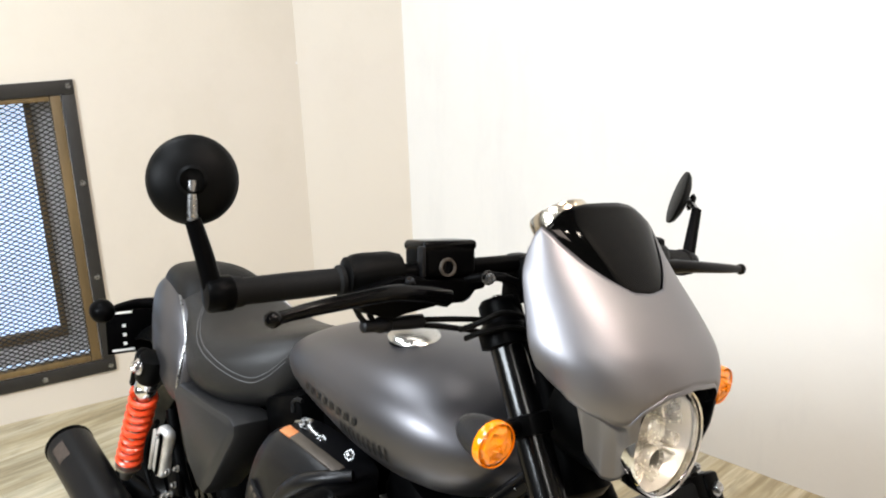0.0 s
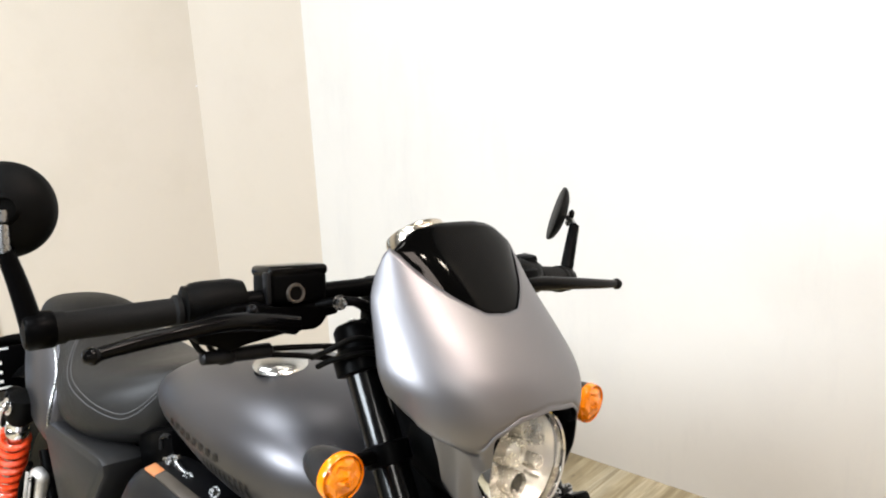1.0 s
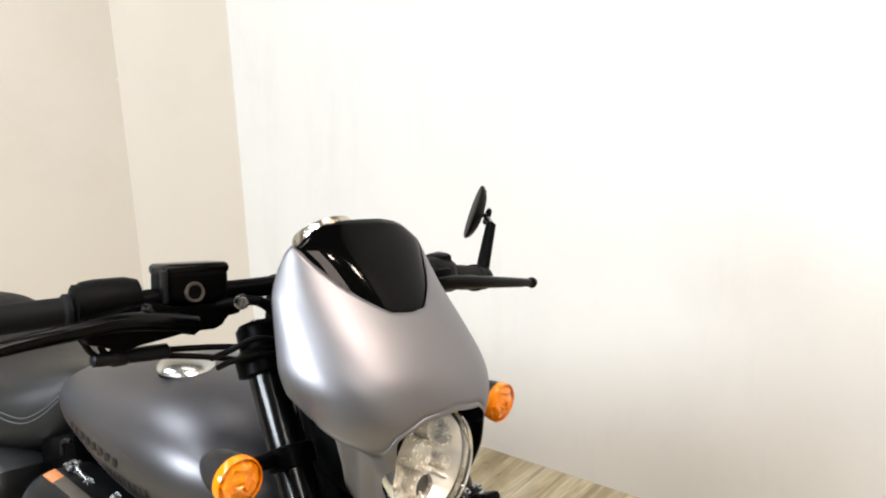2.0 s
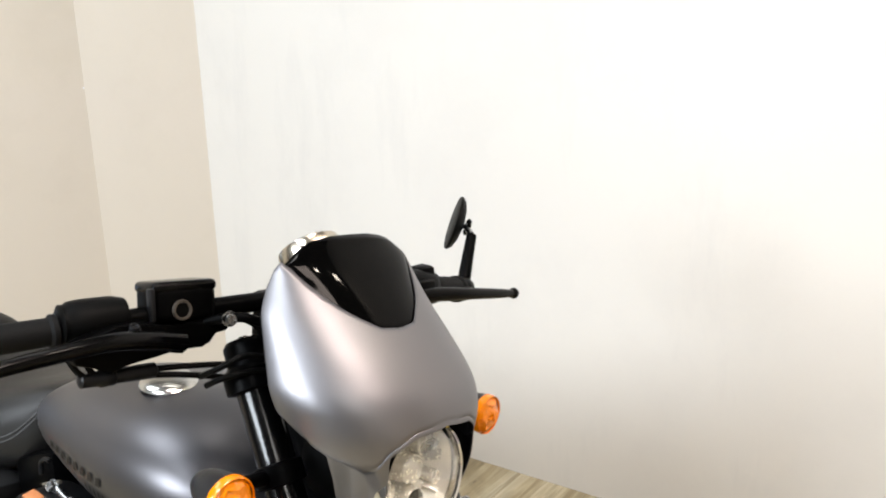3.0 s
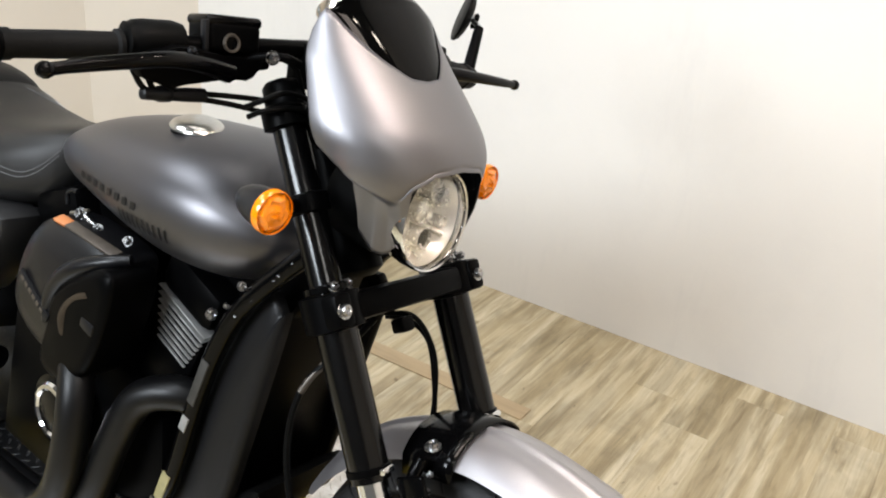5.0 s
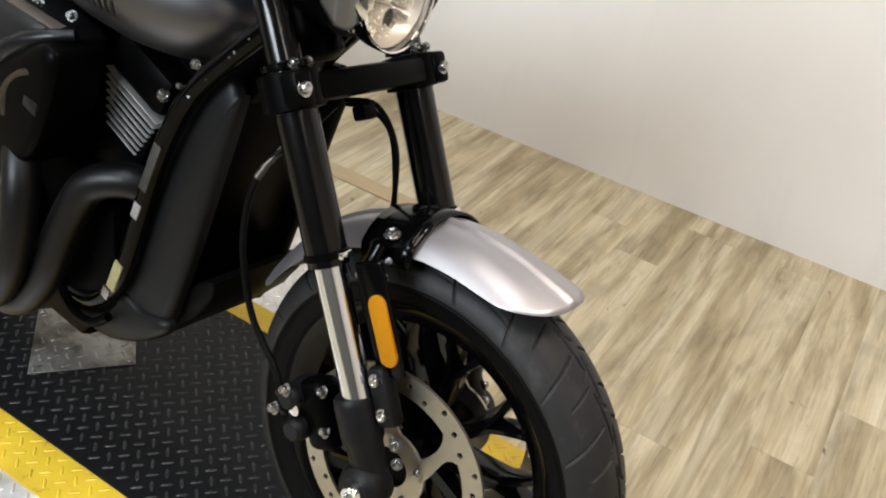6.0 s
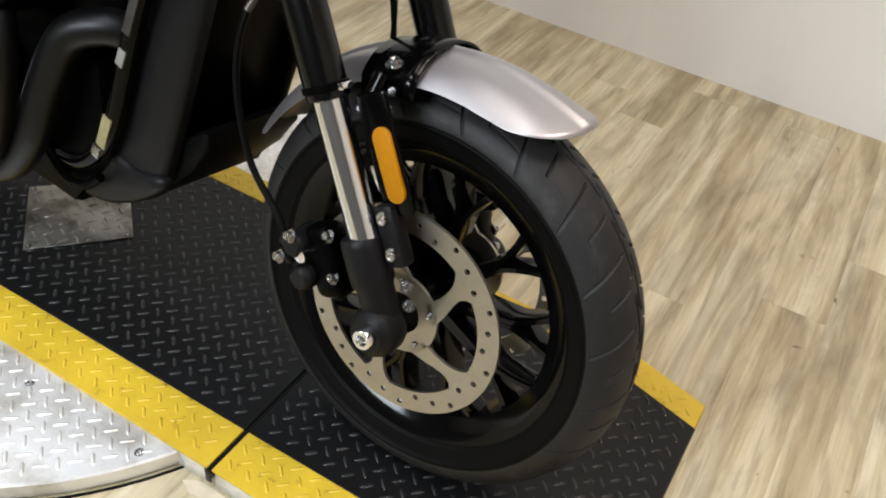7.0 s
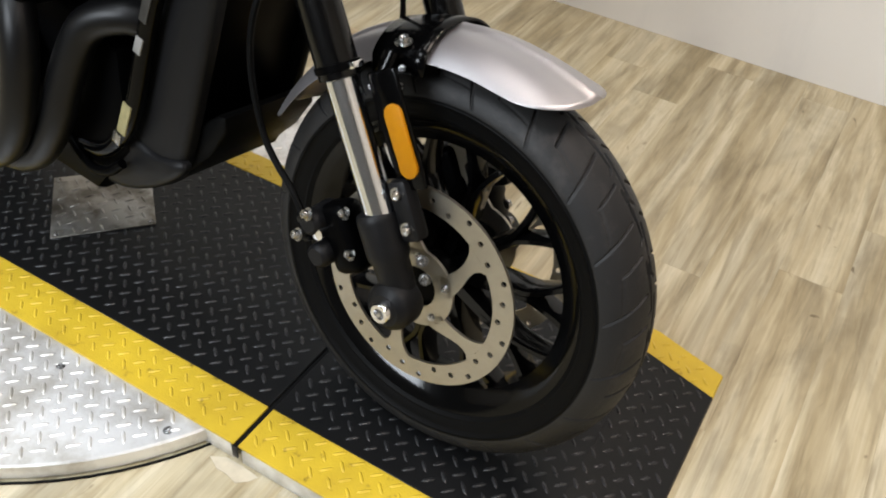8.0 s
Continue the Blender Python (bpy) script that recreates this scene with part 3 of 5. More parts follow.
under(part("seam_strip", box(Matrix.Translation((-0.90, 1.06, FLOOR_Z + 0.0015)), 1.0, 0.058, 0.005, 0.002), material("brown_floor_strip", (0.36, 0.275, 0.165), 0.5, var=0.25, scale=9, stretch=(1, 8, 1)), None, "brown wood strip across a floor seam"), floor)
PW, PLN = 0.128, 1.22
rnd = random.Random(4)
plank_mesh = {}


def plank_data(length):
    key = round(length, 3)
    if key not in plank_mesh:
        bm = bmesh.new()
        top = [(-PW / 2 + 0.0004, 0.0004), (PW / 2 - 0.0004, 0.0004), (PW / 2 - 0.0004, key - 0.0004), (-PW / 2 + 0.0004, key - 0.0004)]
        low = [(-PW / 2, 0), (PW / 2, 0), (PW / 2, key), (-PW / 2, key)]
        skin(bm, [[(x, y, -0.009) for x, y in low], [(x, y, -0.0005) for x, y in low], [(x, y, 0) for x, y in top]])
        bmesh.ops.recalc_face_normals(bm, faces=bm.faces)
        me = bpy.data.meshes.new("plank")
        bm.to_mesh(me)
        bm.free()
        me.materials.append(PLANK)
        plank_mesh[key] = me
    return plank_mesh[key]


x, col = -3.5, 0
while x < 3.06:
    y = -2.75 - round(rnd.random(), 1) * PLN
    while y < 1.6:
        start = max(y, -2.745)
        length = min(y + PLN, 1.6148) - start
        if length > 0.02:
            ob = new("plank", plank_data(length))
            ob.parent = floor
            ob.location = (x, start, FLOOR_Z)
        y += PLN
    x += PW
    col += 1
from mathutils.bvhtree import BVHTree

# ---- the motorcycle, built upright with its front tyre's contact at the origin, then leaned on its stand ----
bike = empty("motorcycle", pose(0, 0, 0, -9.056, 0, -4.9), "satin charcoal street motorcycle with orange rear springs leaning on its stand", "motorcycle")
WC = Vector((0.0, 0.036, 0.30))
FD = Vector((-0.4897, 0, 0.8718))                # up along the fork
C0 = 0.0255                                      # the fork's middle plane
FY = 0.1195


def fork_at(z, y=0.0, fwd=0.0):
    """On the fork's line at height z; fwd: metres ahead of it, square to the legs."""
    x = 0.02 - (z - 0.3) / 1.78
    return Vector((x + fwd * 0.8718, y, z + fwd * 0.4897))


def fork_m(z, y=0.0, fwd=0.0):
    """A matrix there: z up the leg, y to the left, x ahead."""
    m = Matrix((( 0.8718, 0, -0.4897), (0, 1, 0), (0.4897, 0, 0.8718))).to_4x4()
    return Matrix.Translation(fork_at(z, y, fwd)) @ m


YAX = Matrix.Rotation(radians(90), 4, "X")       # local z to -y (out to the bike's right)


# tread of one repeat: (across, along) to (across, along), depth; across as a share of the half width
CUTS = ((0.10, 0.0, 0.63, -0.031, 0.0042), (0.10, 0.0505, 0.38, 0.0355, 0.0042), (0.375, 0.032, 0.43, -0.0225, 0.0009), (0.045, 0.040, 0.01, -0.022, 0.0045), (0.01, -0.022, 0.06, -0.030, 0.0045))


def tread_cut(v, s, repeat):
    """The depth of the tread's grooves at v across and s metres along."""
    q, deep = abs(v), 0.0
    s = (s - 0.0604 + (repeat / 2 if v < 0 else 0)) % repeat
    for v0, s0, v1, s1, depth in CUTS:
        if not v0 - 0.03 < q < v1 + 0.03 and not v1 - 0.03 < q < v0 + 0.03:
            continue
        ex, ey = (v1 - v0) * 0.11, s1 - s0
        for turn in (0, -repeat, -2 * repeat):
            px, py = (q - v0) * 0.11, s + turn - s0
            k = max(0.0, min(1.0, (px * ex + py * ey) / (ex * ex + ey * ey)))
            d = math.hypot(px - ex * k, py - ey * k)
            if d < 0.0020:
                deep = max(deep, depth * max(0.0, 1 - (d / 0.0020) ** 4))
    return deep


def wheel(name, c, r_out, half, r_rim, rim_half, groove, spokes, label):
    """A cast wheel: hub and rim, with tyre, spokes and discs as parts below it."""
    m = Matrix.Translation(c) @ YAX
    prof = [(r_rim - 0.028, -rim_half * 0.55), (r_rim - 0.012, -rim_half * 0.8), (r_rim - 0.004, -rim_half * 0.92), (r_rim + 0.008, -rim_half), (r_rim + 0.010, -rim_half + 0.004),
            (r_rim + 0.010, rim_half - 0.004), (r_rim + 0.008, rim_half), (r_rim - 0.004, rim_half * 0.92), (r_rim - 0.012, rim_half * 0.8), (r_rim - 0.028, rim_half * 0.55)]
    bm = lathe(prof + prof[:1], m, 72, cap=False)
    rim = part(name, bm, RIMPAINT, bike, label)
    hub = part("hub", lathe([(0.018, -0.075), (0.036, -0.075), (0.04, -0.05), (0.03, -0.03), (0.03, 0.03), (0.04, 0.05), (0.036, 0.075), (0.018, 0.075)], m, 32), BLACK, rim)
    # tyre: grid round and across, with cut tread grooves
    nu, nv = (1500, 150) if groove else (96, 24)
    bm = bmesh.new()
    rows = []
    for i in range(nu):
        a = 2 * math.pi * i / nu
        row = []
        for j in range(nv + 1):
            v = -1 + 2 * j / nv
            th = v * radians(118)
            # cross-section: round crown, then sidewall tucking in to the bead
            if abs(v) < 0.62:
                ph = v / 0.62 * radians(78)
                y = half * math.sin(ph) / math.sin(radians(78)) * 0.985
                r = r_out - (1 - math.cos(ph)) * half * 0.78
            else:
                k = (abs(v) - 0.62) / 0.38
                r1 = r_out - (1 - math.cos(radians(78))) * half * 0.78
                y = math.copysign(half * (0.985 + 0.03 * math.sin(math.pi * min(1, k * 2.2)) - 0.19 * k * k), v)
                r = r1 + (r_rim + 0.006 - r1) * k
                y += math.copysign(0.0012 * (math.exp(-((k - 0.3) / 0.02) ** 2) + math.exp(-((k - 0.85) / 0.03) ** 2)), v)
            if groove and abs(v) < 0.66:
                r -= tread_cut(v, a * r_out, 2 * math.pi * r_out / 20)
            row.append(bm.verts.new((c[0] + r * math.cos(a), c[1] + y, c[2] + r * math.sin(a))))
        rows.append(row)
    for i in range(nu):
        p, q = rows[i], rows[(i + 1) % nu]
        for j in range(nv):
            bm.faces.new((p[j], p[j + 1], q[j + 1], q[j]))
    tyre = part("tyre", bm, [TYRE, SIDEWALL], rim, "black road tyre with slanting tread grooves", smooth=60)
    for p in tyre.data.polygons:
        j = p.index % nv
        if abs(-1 + 2 * (j + 0.5) / nv) > 0.69:
            p.material_index = 1
    # forked spokes: one stem from the hub that splits in two short of the rim
    for k in range(spokes):
        a0 = 2 * math.pi * k / spokes + radians(45.5)
        bm = bmesh.new()
        for side in (-1, 1):
            rings = []
            for t in range(23):
                f = t / 22
                r = 0.030 + (r_rim - 0.018 - 0.030) * f
                split = max(0.0, (r - 0.132) / (r_rim - 0.018 - 0.132))
                a = a0 + side * (0.004 / r + radians(9.0) * split)
                w = 0.0052 + 0.002 * (1 - f) ** 2 + 0.004 * f ** 9
                d = 0.027 - 0.010 * f
                rad, tan = Vector((math.cos(a), 0, math.sin(a))), Vector((-math.sin(a), 0, math.cos(a)))
                cc = Vector(c) + rad * r
                rings.append([cc + tan * x * w + Vector((0, y * d, 0)) for x, y in ((-1, -0.6), (-0.6, -1), (0.6, -1), (1, -0.6), (1, 0.6), (0.6, 1), (-0.6, 1), (-1, 0.6))])
            skin(bm, rings)
        part("spoke", bm, RIMPAINT, rim)
    return rim


def brake_disc(c, y, rim, name="brake_disc"):
    """A drilled ring with five broad arms to a centre ring, cut out of one thick plate."""
    th, ri, ro, n = 0.0045, 0.119, 0.150, 30
    bm = bmesh.new()
    for k in range(n):
        rows = k % 3
        hr = (0.1275, 0.1345, 0.1415)[rows]
        a0, a1 = 2 * math.pi * k / n, 2 * math.pi * (k + 1) / n
        am = (a0 + a1) / 2
        edge = []
        for t in range(4):
            edge.append((ri, a0 + (a1 - a0) * t / 4))
        for t in range(4):
            edge.append((ri + (ro - ri) * t / 4, a1))
        for t in range(4):
            edge.append((ro, a1 - (a1 - a0) * t / 4))
        for t in range(4):
            edge.append((ro - (ro - ri) * t / 4, a0))
        cx, cz = hr * math.cos(am), hr * math.sin(am)
        o = [(r * math.cos(a), r * math.sin(a)) for r, a in edge]
        h = []
        for x, z in o:
            d = math.hypot(x - cx, z - cz)
            h.append((cx + (x - cx) / d * 0.0041, cz + (z - cz) / d * 0.0041))
        fr = [[bm.verts.new((c[0] + x, y + s * th / 2, c[2] + z)) for x, z in q] for q in (o, h) for s in (-1, 1)]
        for i in range(16):
            j = (i + 1) % 16
            bm.faces.new((fr[0][i], fr[0][j], fr[2][j], fr[2][i]))
            bm.faces.new((fr[1][j], fr[1][i], fr[3][i], fr[3][j]))
            bm.faces.new((fr[2][i], fr[2][j], fr[3][j], fr[3][i]))
            if 8 <= i < 12 or i < 4:
                bm.faces.new((fr[0][j], fr[0][i], fr[1][i], fr[1][j]))
    bmesh.ops.remove_doubles(bm, verts=bm.verts, dist=1e-5)
    disc = part(name, bm, STEEL, rim, "drilled steel brake disc", smooth=30)
    return disc


def disc_carrier(c, y, rim):
    """Arms between the drilled ring and the hub, each a curved flat bar."""
    bm = bmesh.new()
    th = 0.0045
    for k in range(5):
        a0 = 2 * math.pi * k / 5 + 0.42
        rings = []
        for t in range(9):
            f = t / 8
            r = 0.050 + (0.121 - 0.050) * f
            a = a0 + 0.75 * f - 0.35 * f * f
            half = (0.017 - 0.018 * f + 0.003 * f * f + 0.022 * f ** 5) / r
            rings.append([(c[0] + r * math.cos(a + q * half), y + w * th / 2, c[2] + r * math.sin(a + q * half)) for q, w in ((-1, -1), (1, -1), (1, 1), (-1, 1))])
        skin(bm, rings)
    m = Matrix.Translation((c[0], y, c[2])) @ YAX
    lathe([(0.030, -th / 2), (0.058, -th / 2), (0.058, th / 2), (0.030, th / 2), (0.030, -th / 2)], m, 40, bm, cap=False)
    return part("disc_carrier", bm, STEEL, rim)


front = wheel("front_wheel", WC, 0.298, 0.0585, 0.2165, 0.046, True, 10, "gloss black cast front wheel with forked spokes")
for y in (-0.046, 0.120):
    brake_disc(WC, y, front)
    disc_carrier(WC, y, front)
    for k in range(5):
        a = 2 * math.pi * k / 5 + 0.42
        bolt(front, WC + Vector((0.047 * math.cos(a), y - WC.y + math.copysign(0.0025, y), 0.047 * math.sin(a))), (0, math.copysign(1, y), 0), 0.0042, 0.004)
rear = wheel("rear_wheel", Vector((-1.43, 0.06, 0.315)), 0.315, 0.078, 0.2165, 0.065, False, 10, "gloss black cast rear wheel")

# ---- fork ----
for s in (-1, 1):
    y = C0 + s * FY
    tag = "gloss black upper fork tube"
    up = part("fork_tube", lathe([(0.02, -0.216), (0.0265, -0.214), (0.0268, -0.18), (0.0268, -0.02), (0.0262, 0.0), (0.0222, 0.03), (0.0222, 0.255), (0.021, 0.262), (0.016, 0.264)], fork_m(0.752, y), 28), FORKBLACK, bike, tag)
    part("collar", lathe([(0.0268, -0.206), (0.029, -0.205), (0.029, -0.197), (0.0268, -0.196), (0.0268, -0.206)], fork_m(0.752, y), 28, cap=False), BLACK, up)
    box_m = fork_m(0.575, y, 0.028)
    part("collar_clip", box(box_m, 0.012, 0.02, 0.008, 0.001), CHROME, up)
    part("stanchion", lathe([(0.0205, -0.02), (0.0205, 0.165)], fork_m(0.425, y), 28), POLISHED, bike, "polished chrome fork stanchion")
    foot = part("fork_foot", lathe([(0.014, -0.135), (0.021, -0.13), (0.0235, -0.10), (0.0245, -0.062), (0.0275, -0.056), (0.0285, -0.048), (0.0285, -0.006), (0.0275, 0.001), (0.025, 0.005), (0.0208, 0.006)], fork_m(0.412, y, -0.006), 28), FOOT, bike, "matt black fork foot")
    part("axle_boss", lathe([(0.012, -0.024), (0.031, -0.024), (0.034, -0.016), (0.0335, 0.008), (0.030, 0.015), (0.025, 0.018), (0.022, 0.021), (0.015, 0.021)], Matrix.Translation((0.004, y + s * 0.012, 0.303)) @ Matrix.Rotation(radians(90 if s < 0 else -90), 4, "X"), 28), FOOT, foot)
    nut = Matrix.Translation((0.004, y + s * 0.032, 0.303)) @ Matrix.Rotation(radians(90 if s < 0 else -90), 4, "X")
    part("axle_nut", lathe([(0.007, 0.002), (0.008, 0.011), (0.0125, 0.011), (0.0145, 0.008), (0.0145, 0.0), (0.018, -0.001)], nut, 24), CHROME, foot, "bright axle end")
    # caliper lugs in front of the foot
    yl = C0 + s * 0.108
    lug = part("caliper_bracket", box(fork_m(0.412, yl, 0.036), 0.03, 0.026, 0.082, 0.008), FOOT, foot)
    for dz in (0.024, -0.022):
        bolt(lug, fork_m(0.412, yl, 0.036) @ Vector((0.0, s * 0.013, dz)), (0.1, s, 0), 0.0065, 0.006)
    for p in ((0.02, 0.106, 0.367), (0.029, 0.106, 0.343)):
        bolt(foot, (p[0], C0 + s * p[1], p[2]), (0.5, s, 0.3), 0.0055, 0.006)
    for p in ((-0.097, 0.122, 0.388), (-0.077, 0.126, 0.336)):
        bolt(foot, (p[0], C0 + s * p[1], p[2]), (-0.3, s, 0.4), 0.0058, 0.007)

# caliper behind the right leg, and its hose
for s in (-1, 1):
    deep, long = (0.05, 0.10) if s < 0 else (0.085, 0.125)
    cal = part("brake_caliper", box(fork_m(0.385, C0 + s * 0.105, -0.107 + deep / 2), deep, 0.045, long, 0.014, seg=3), BLACK, bike, "black brake caliper")
    # piston housings and the ribbed bridge between them
    for up, back in ((0.028, -0.108), (-0.012, -0.112)):
        part("piston_housing", lathe([(0.004, 0.040), (0.012, 0.040), (0.0165, 0.036), (0.018, 0.028), (0.019, 0.0), (0.019, -0.012)], fork_m(0.385 + up, C0 + s * 0.105, back) @ Matrix.Rotation(radians(90 if s < 0 else -90), 4, "X"), 24), FOOT, cal)
    for k in range(3):
        part("bridge_rib", box(fork_m(0.37 + 0.024 * k, C0 + s * 0.112, -0.128), 0.012, 0.05, 0.009, 0.003), FOOT, cal)
    for p in ((-0.138, 0.146, 0.377), (-0.151, 0.146, 0.339)):
        bolt(cal, (p[0], C0 + s * p[1], p[2]), (-0.4, s, 0.3), 0.0062, 0.008)
    part("banjo", lathe([(0.004, -0.01), (0.009, -0.009), (0.009, 0.009), (0.004, 0.01)], fork_m(0.40, C0 + s * 0.132, -0.1) @ YAX, 16), CHROME, cal)

part("brake_hose", tube([(-0.15, -0.112, 0.36), (-0.175, -0.108, 0.388), (-0.238, -0.1, 0.44), (-0.275, -0.096, 0.54), (-0.27, -0.085, 0.63), (-0.243, -0.04, 0.69), (-0.24, 0.0, 0.72)], 0.0048, 8), PLASTIC, bike, "ribbed black brake hose")
part("brake_hose", tube([(-0.14, 0.17, 0.37), (-0.165, 0.165, 0.43), (-0.16, 0.075, 0.56), (-0.162, 0.066, 0.61), (-0.185, 0.06, 0.69), (-0.21, 0.035, 0.722), (-0.235, 0.015, 0.722)], 0.0036, 8), PLASTIC, bike)
part("brake_hose", tube([(-0.155, 0.052, 0.56), (-0.155, 0.055, 0.61), (-0.172, 0.057, 0.68), (-0.2, 0.035, 0.73), (-0.235, 0.01, 0.728)], 0.0036, 8), PLASTIC, bike)
part("hose_ferrule", tube([(-0.272, -0.089, 0.62), (-0.266, -0.079, 0.642), (-0.257, -0.064, 0.664)], 0.0050, 10), COPPER, bike, "worn metal end of the brake hose")
part("hose_joint", box(fork_m(0.716, 0.018, 0.01), 0.022, 0.026, 0.02, 0.004), BLACK, bike)

# triple clamps
low = bmesh.new()
box(fork_m(0.752, C0, 0.012), 0.05, 0.22, 0.036, 0.008, low)
for s in (-1, 1):
    lathe([(0.0265, -0.024), (0.038, -0.022), (0.038, 0.022), (0.0265, 0.024)], fork_m(0.752, C0 + s * FY), 28, low)
    box(fork_m(0.752, C0 + s * (FY + 0.018), 0.016), 0.052, 0.03, 0.044, 0.006, low)
clamp = part("lower_triple_clamp", low, BLACK, bike, "black lower fork clamp")
for s in (-1, 1):
    bolt(clamp, fork_at(0.752, C0 + s * (FY + 0.02), 0.042), (0.87, 0, 0.49), 0.0075, 0.006)
    for dy in (-0.012, 0.012):
        bolt(clamp, fork_m(0.752, C0 + s * FY + dy, 0.024) @ Vector((0, 0, 0.03)), (0.5, 0, 0.87), 0.0055, 0.006)
    part("clamp_ring", lathe([(0.0225, 0.0), (0.031, 0.001), (0.031, 0.008), (0.0225, 0.01), (0.0225, 0.0)], fork_m(0.774, C0 + s * FY), 28, cap=False), GLOSS, clamp)
top = bmesh.new()
box(fork_m(0.968, 0.01, 0.0), 0.05, 0.2, 0.02, 0.006, top)
for s in (-1, 1):
    lathe([(0.010, 0.016), (0.022, 0.016), (0.029, 0.01), (0.029, -0.012), (0.022, -0.014)], fork_m(0.968, 0.01 + s * 0.108), 28, top)
tclamp = part("upper_triple_clamp", top, BLACK, bike, "black upper fork clamp")
for s in (-1, 1):
    bolt(tclamp, fork_m(0.968, 0.01 + s * 0.102, 0.0) @ Vector((0, 0, 0.045)), FD, 0.006, 0.005)
    bolt(tclamp, fork_m(0.968, 0.01 + s * 0.085, -0.015) @ Vector((0, 0, 0.012)), FD, 0.008, 0.006, BLACK)
    part("clamp_boss", lathe([(0.012, 0.046), (0.02, 0.046), (0.025, 0.04), (0.026, 0.012), (0.022, 0.01)], fork_m(0.968, 0.01 + s * 0.102), 24), BLACK, tclamp)
    # bracket that carries the turn signal
    part("signal_clamp", lathe([(0.0225, -0.013), (0.028, -0.011), (0.028, 0.011), (0.0225, 0.013)], fork_m(0.872, C0 + s * FY), 24), BLACK, bike)

# ---- front mudguard ----
def guard(a0, a1, na=48, ns=56, grow=0.0):
    bm = bmesh.new()
    rows = []
    for j in range(ns + 1):
        s = math.sin(math.pi / 2 * (-1 + 2 * j / ns))
        row = []
        curl = 1 - max(0.0, 1 - abs(s) ** 2.6) ** (1 / 2.2)
        for i in range(na + 1):
            st = a0 + 13 * curl
            en = a1 - 8 * curl
            a = radians(st + (en - st) * i / na)
            ridge = 0.0055 * math.exp(-(s / 0.09) ** 2)
            fl = max(0.0, (84 - math.degrees(a)) / 18)
            r = 0.333 - 0.031 * abs(s) ** 2.3 + ridge + grow + 0.005 * fl ** 2 + 0.012 * fl * fl * abs(s) ** 3
            row.append(bm.verts.new((WC.x + r * math.cos(a), WC.y + 0.074 * s, WC.z + r * math.sin(a))))
        rows.append(row)
    for p, q in zip(rows, rows[1:]):
        for i in range(na):
            bm.faces.new((p[i], p[i + 1], q[i + 1], q[i]))
    return bm


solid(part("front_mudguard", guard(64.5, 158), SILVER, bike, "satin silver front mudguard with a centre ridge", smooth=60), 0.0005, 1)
for s in (-1, 1):
    # reflector on its black plate
    rp = part("reflector_plate", box(fork_m(0.498, C0 + s * 0.106, 0.052), 0.044, 0.008, 0.15, 0.004), GLOSS, bike)
    outl = []
    for k in range(24):
        a = 2 * math.pi * k / 24
        outl.append((0.0135 * math.cos(a), 0.034 * (1 if math.sin(a) > 0 else -1) + 0.0125 * math.sin(a)))
    mm = fork_m(0.4876, C0 + s * 0.1105, 0.059) @ Matrix(((1, 0, 0, 0), (0, 0, s, 0), (0, 1, 0, 0), (0, 0, 0, 1)))
    part("reflector", prism(outl, mm, 0.005, 0.0015), REFLECT, rp, "long amber side reflector")
    part("mudguard_stay", tube([tuple(fork_at(0.50, C0 + s * 0.1, 0.03)), (-0.085, C0 + s * 0.095, 0.57), (-0.085, C0 + s * 0.082, 0.605)], 0.009, 10), GLOSS, rp)
    for p in ((-0.068, 0.084, 0.59), (-0.10, 0.095, 0.558), (-0.062, 0.092, 0.572), (-0.085, 0.094, 0.575)):
        bolt(rp, (p[0], C0 + s * p[1], p[2]), (0.4, s, 0.4), 0.003, 0.004)
# brace over the mudguard
bm = bmesh.new()
rows = []
for j in range(25):
    q = -1.04 + 2.08 * j / 24
    rr = 0.3375 - 0.031 * abs(min(1.0, abs(q))) ** 2.3 - (0.02 if abs(q) > 1 else 0)
    rows.append([bm.verts.new((WC.x + rr * math.cos(radians(a)), WC.y + 0.0765 * q, WC.z + rr * math.sin(radians(a)))) for a in (99, 102, 106, 110, 114)])
for p, q in zip(rows, rows[1:]):
    for j in range(4):
        bm.faces.new((p[j], p[j + 1], q[j + 1], q[j]))
brace = solid(part("fork_brace", bm, GLOSS, bike, "gloss black fork brace over the mudguard", smooth=60), 0.004, 1)
for y in (-0.033, 0.093):
    bolt(brace, (-0.088, y, 0.612 if y < 0 else 0.609), (-0.1, -0.3 if y < 0 else 0.3, 0.95), 0.0075, 0.006)

# ---- headlight and nose fairing ----
def lerp(z, table):
    for (a, p), (b, q) in zip(table, table[1:]):
        if z <= b:
            k = max(0.0, (z - a) / (b - a))
            return p + (q - p) * k
    return table[-1][1]


def smooth_lerp(z, table):
    w, out = 0.012, 0.0
    for k in range(-2, 3):
        out += lerp(z + k * w / 2, table) / 5
    return out


NOSE = [(0.84, -0.165), (0.90, -0.146), (0.95, -0.143), (0.98, -0.155), (1.02, -0.188), (1.05, -0.218), (1.09, -0.256), (1.14, -0.300)]
HALF = [(0.84, 0.095), (0.90, 0.112), (0.945, 0.130), (0.98, 0.138), (1.06, 0.119), (1.11, 0.100), (1.14, 0.082)]
BACK = [(0.84, -0.235), (0.90, -0.25), (0.945, -0.257), (0.98, -0.272), (1.06, -0.305), (1.11, -0.31), (1.14, -0.325)]


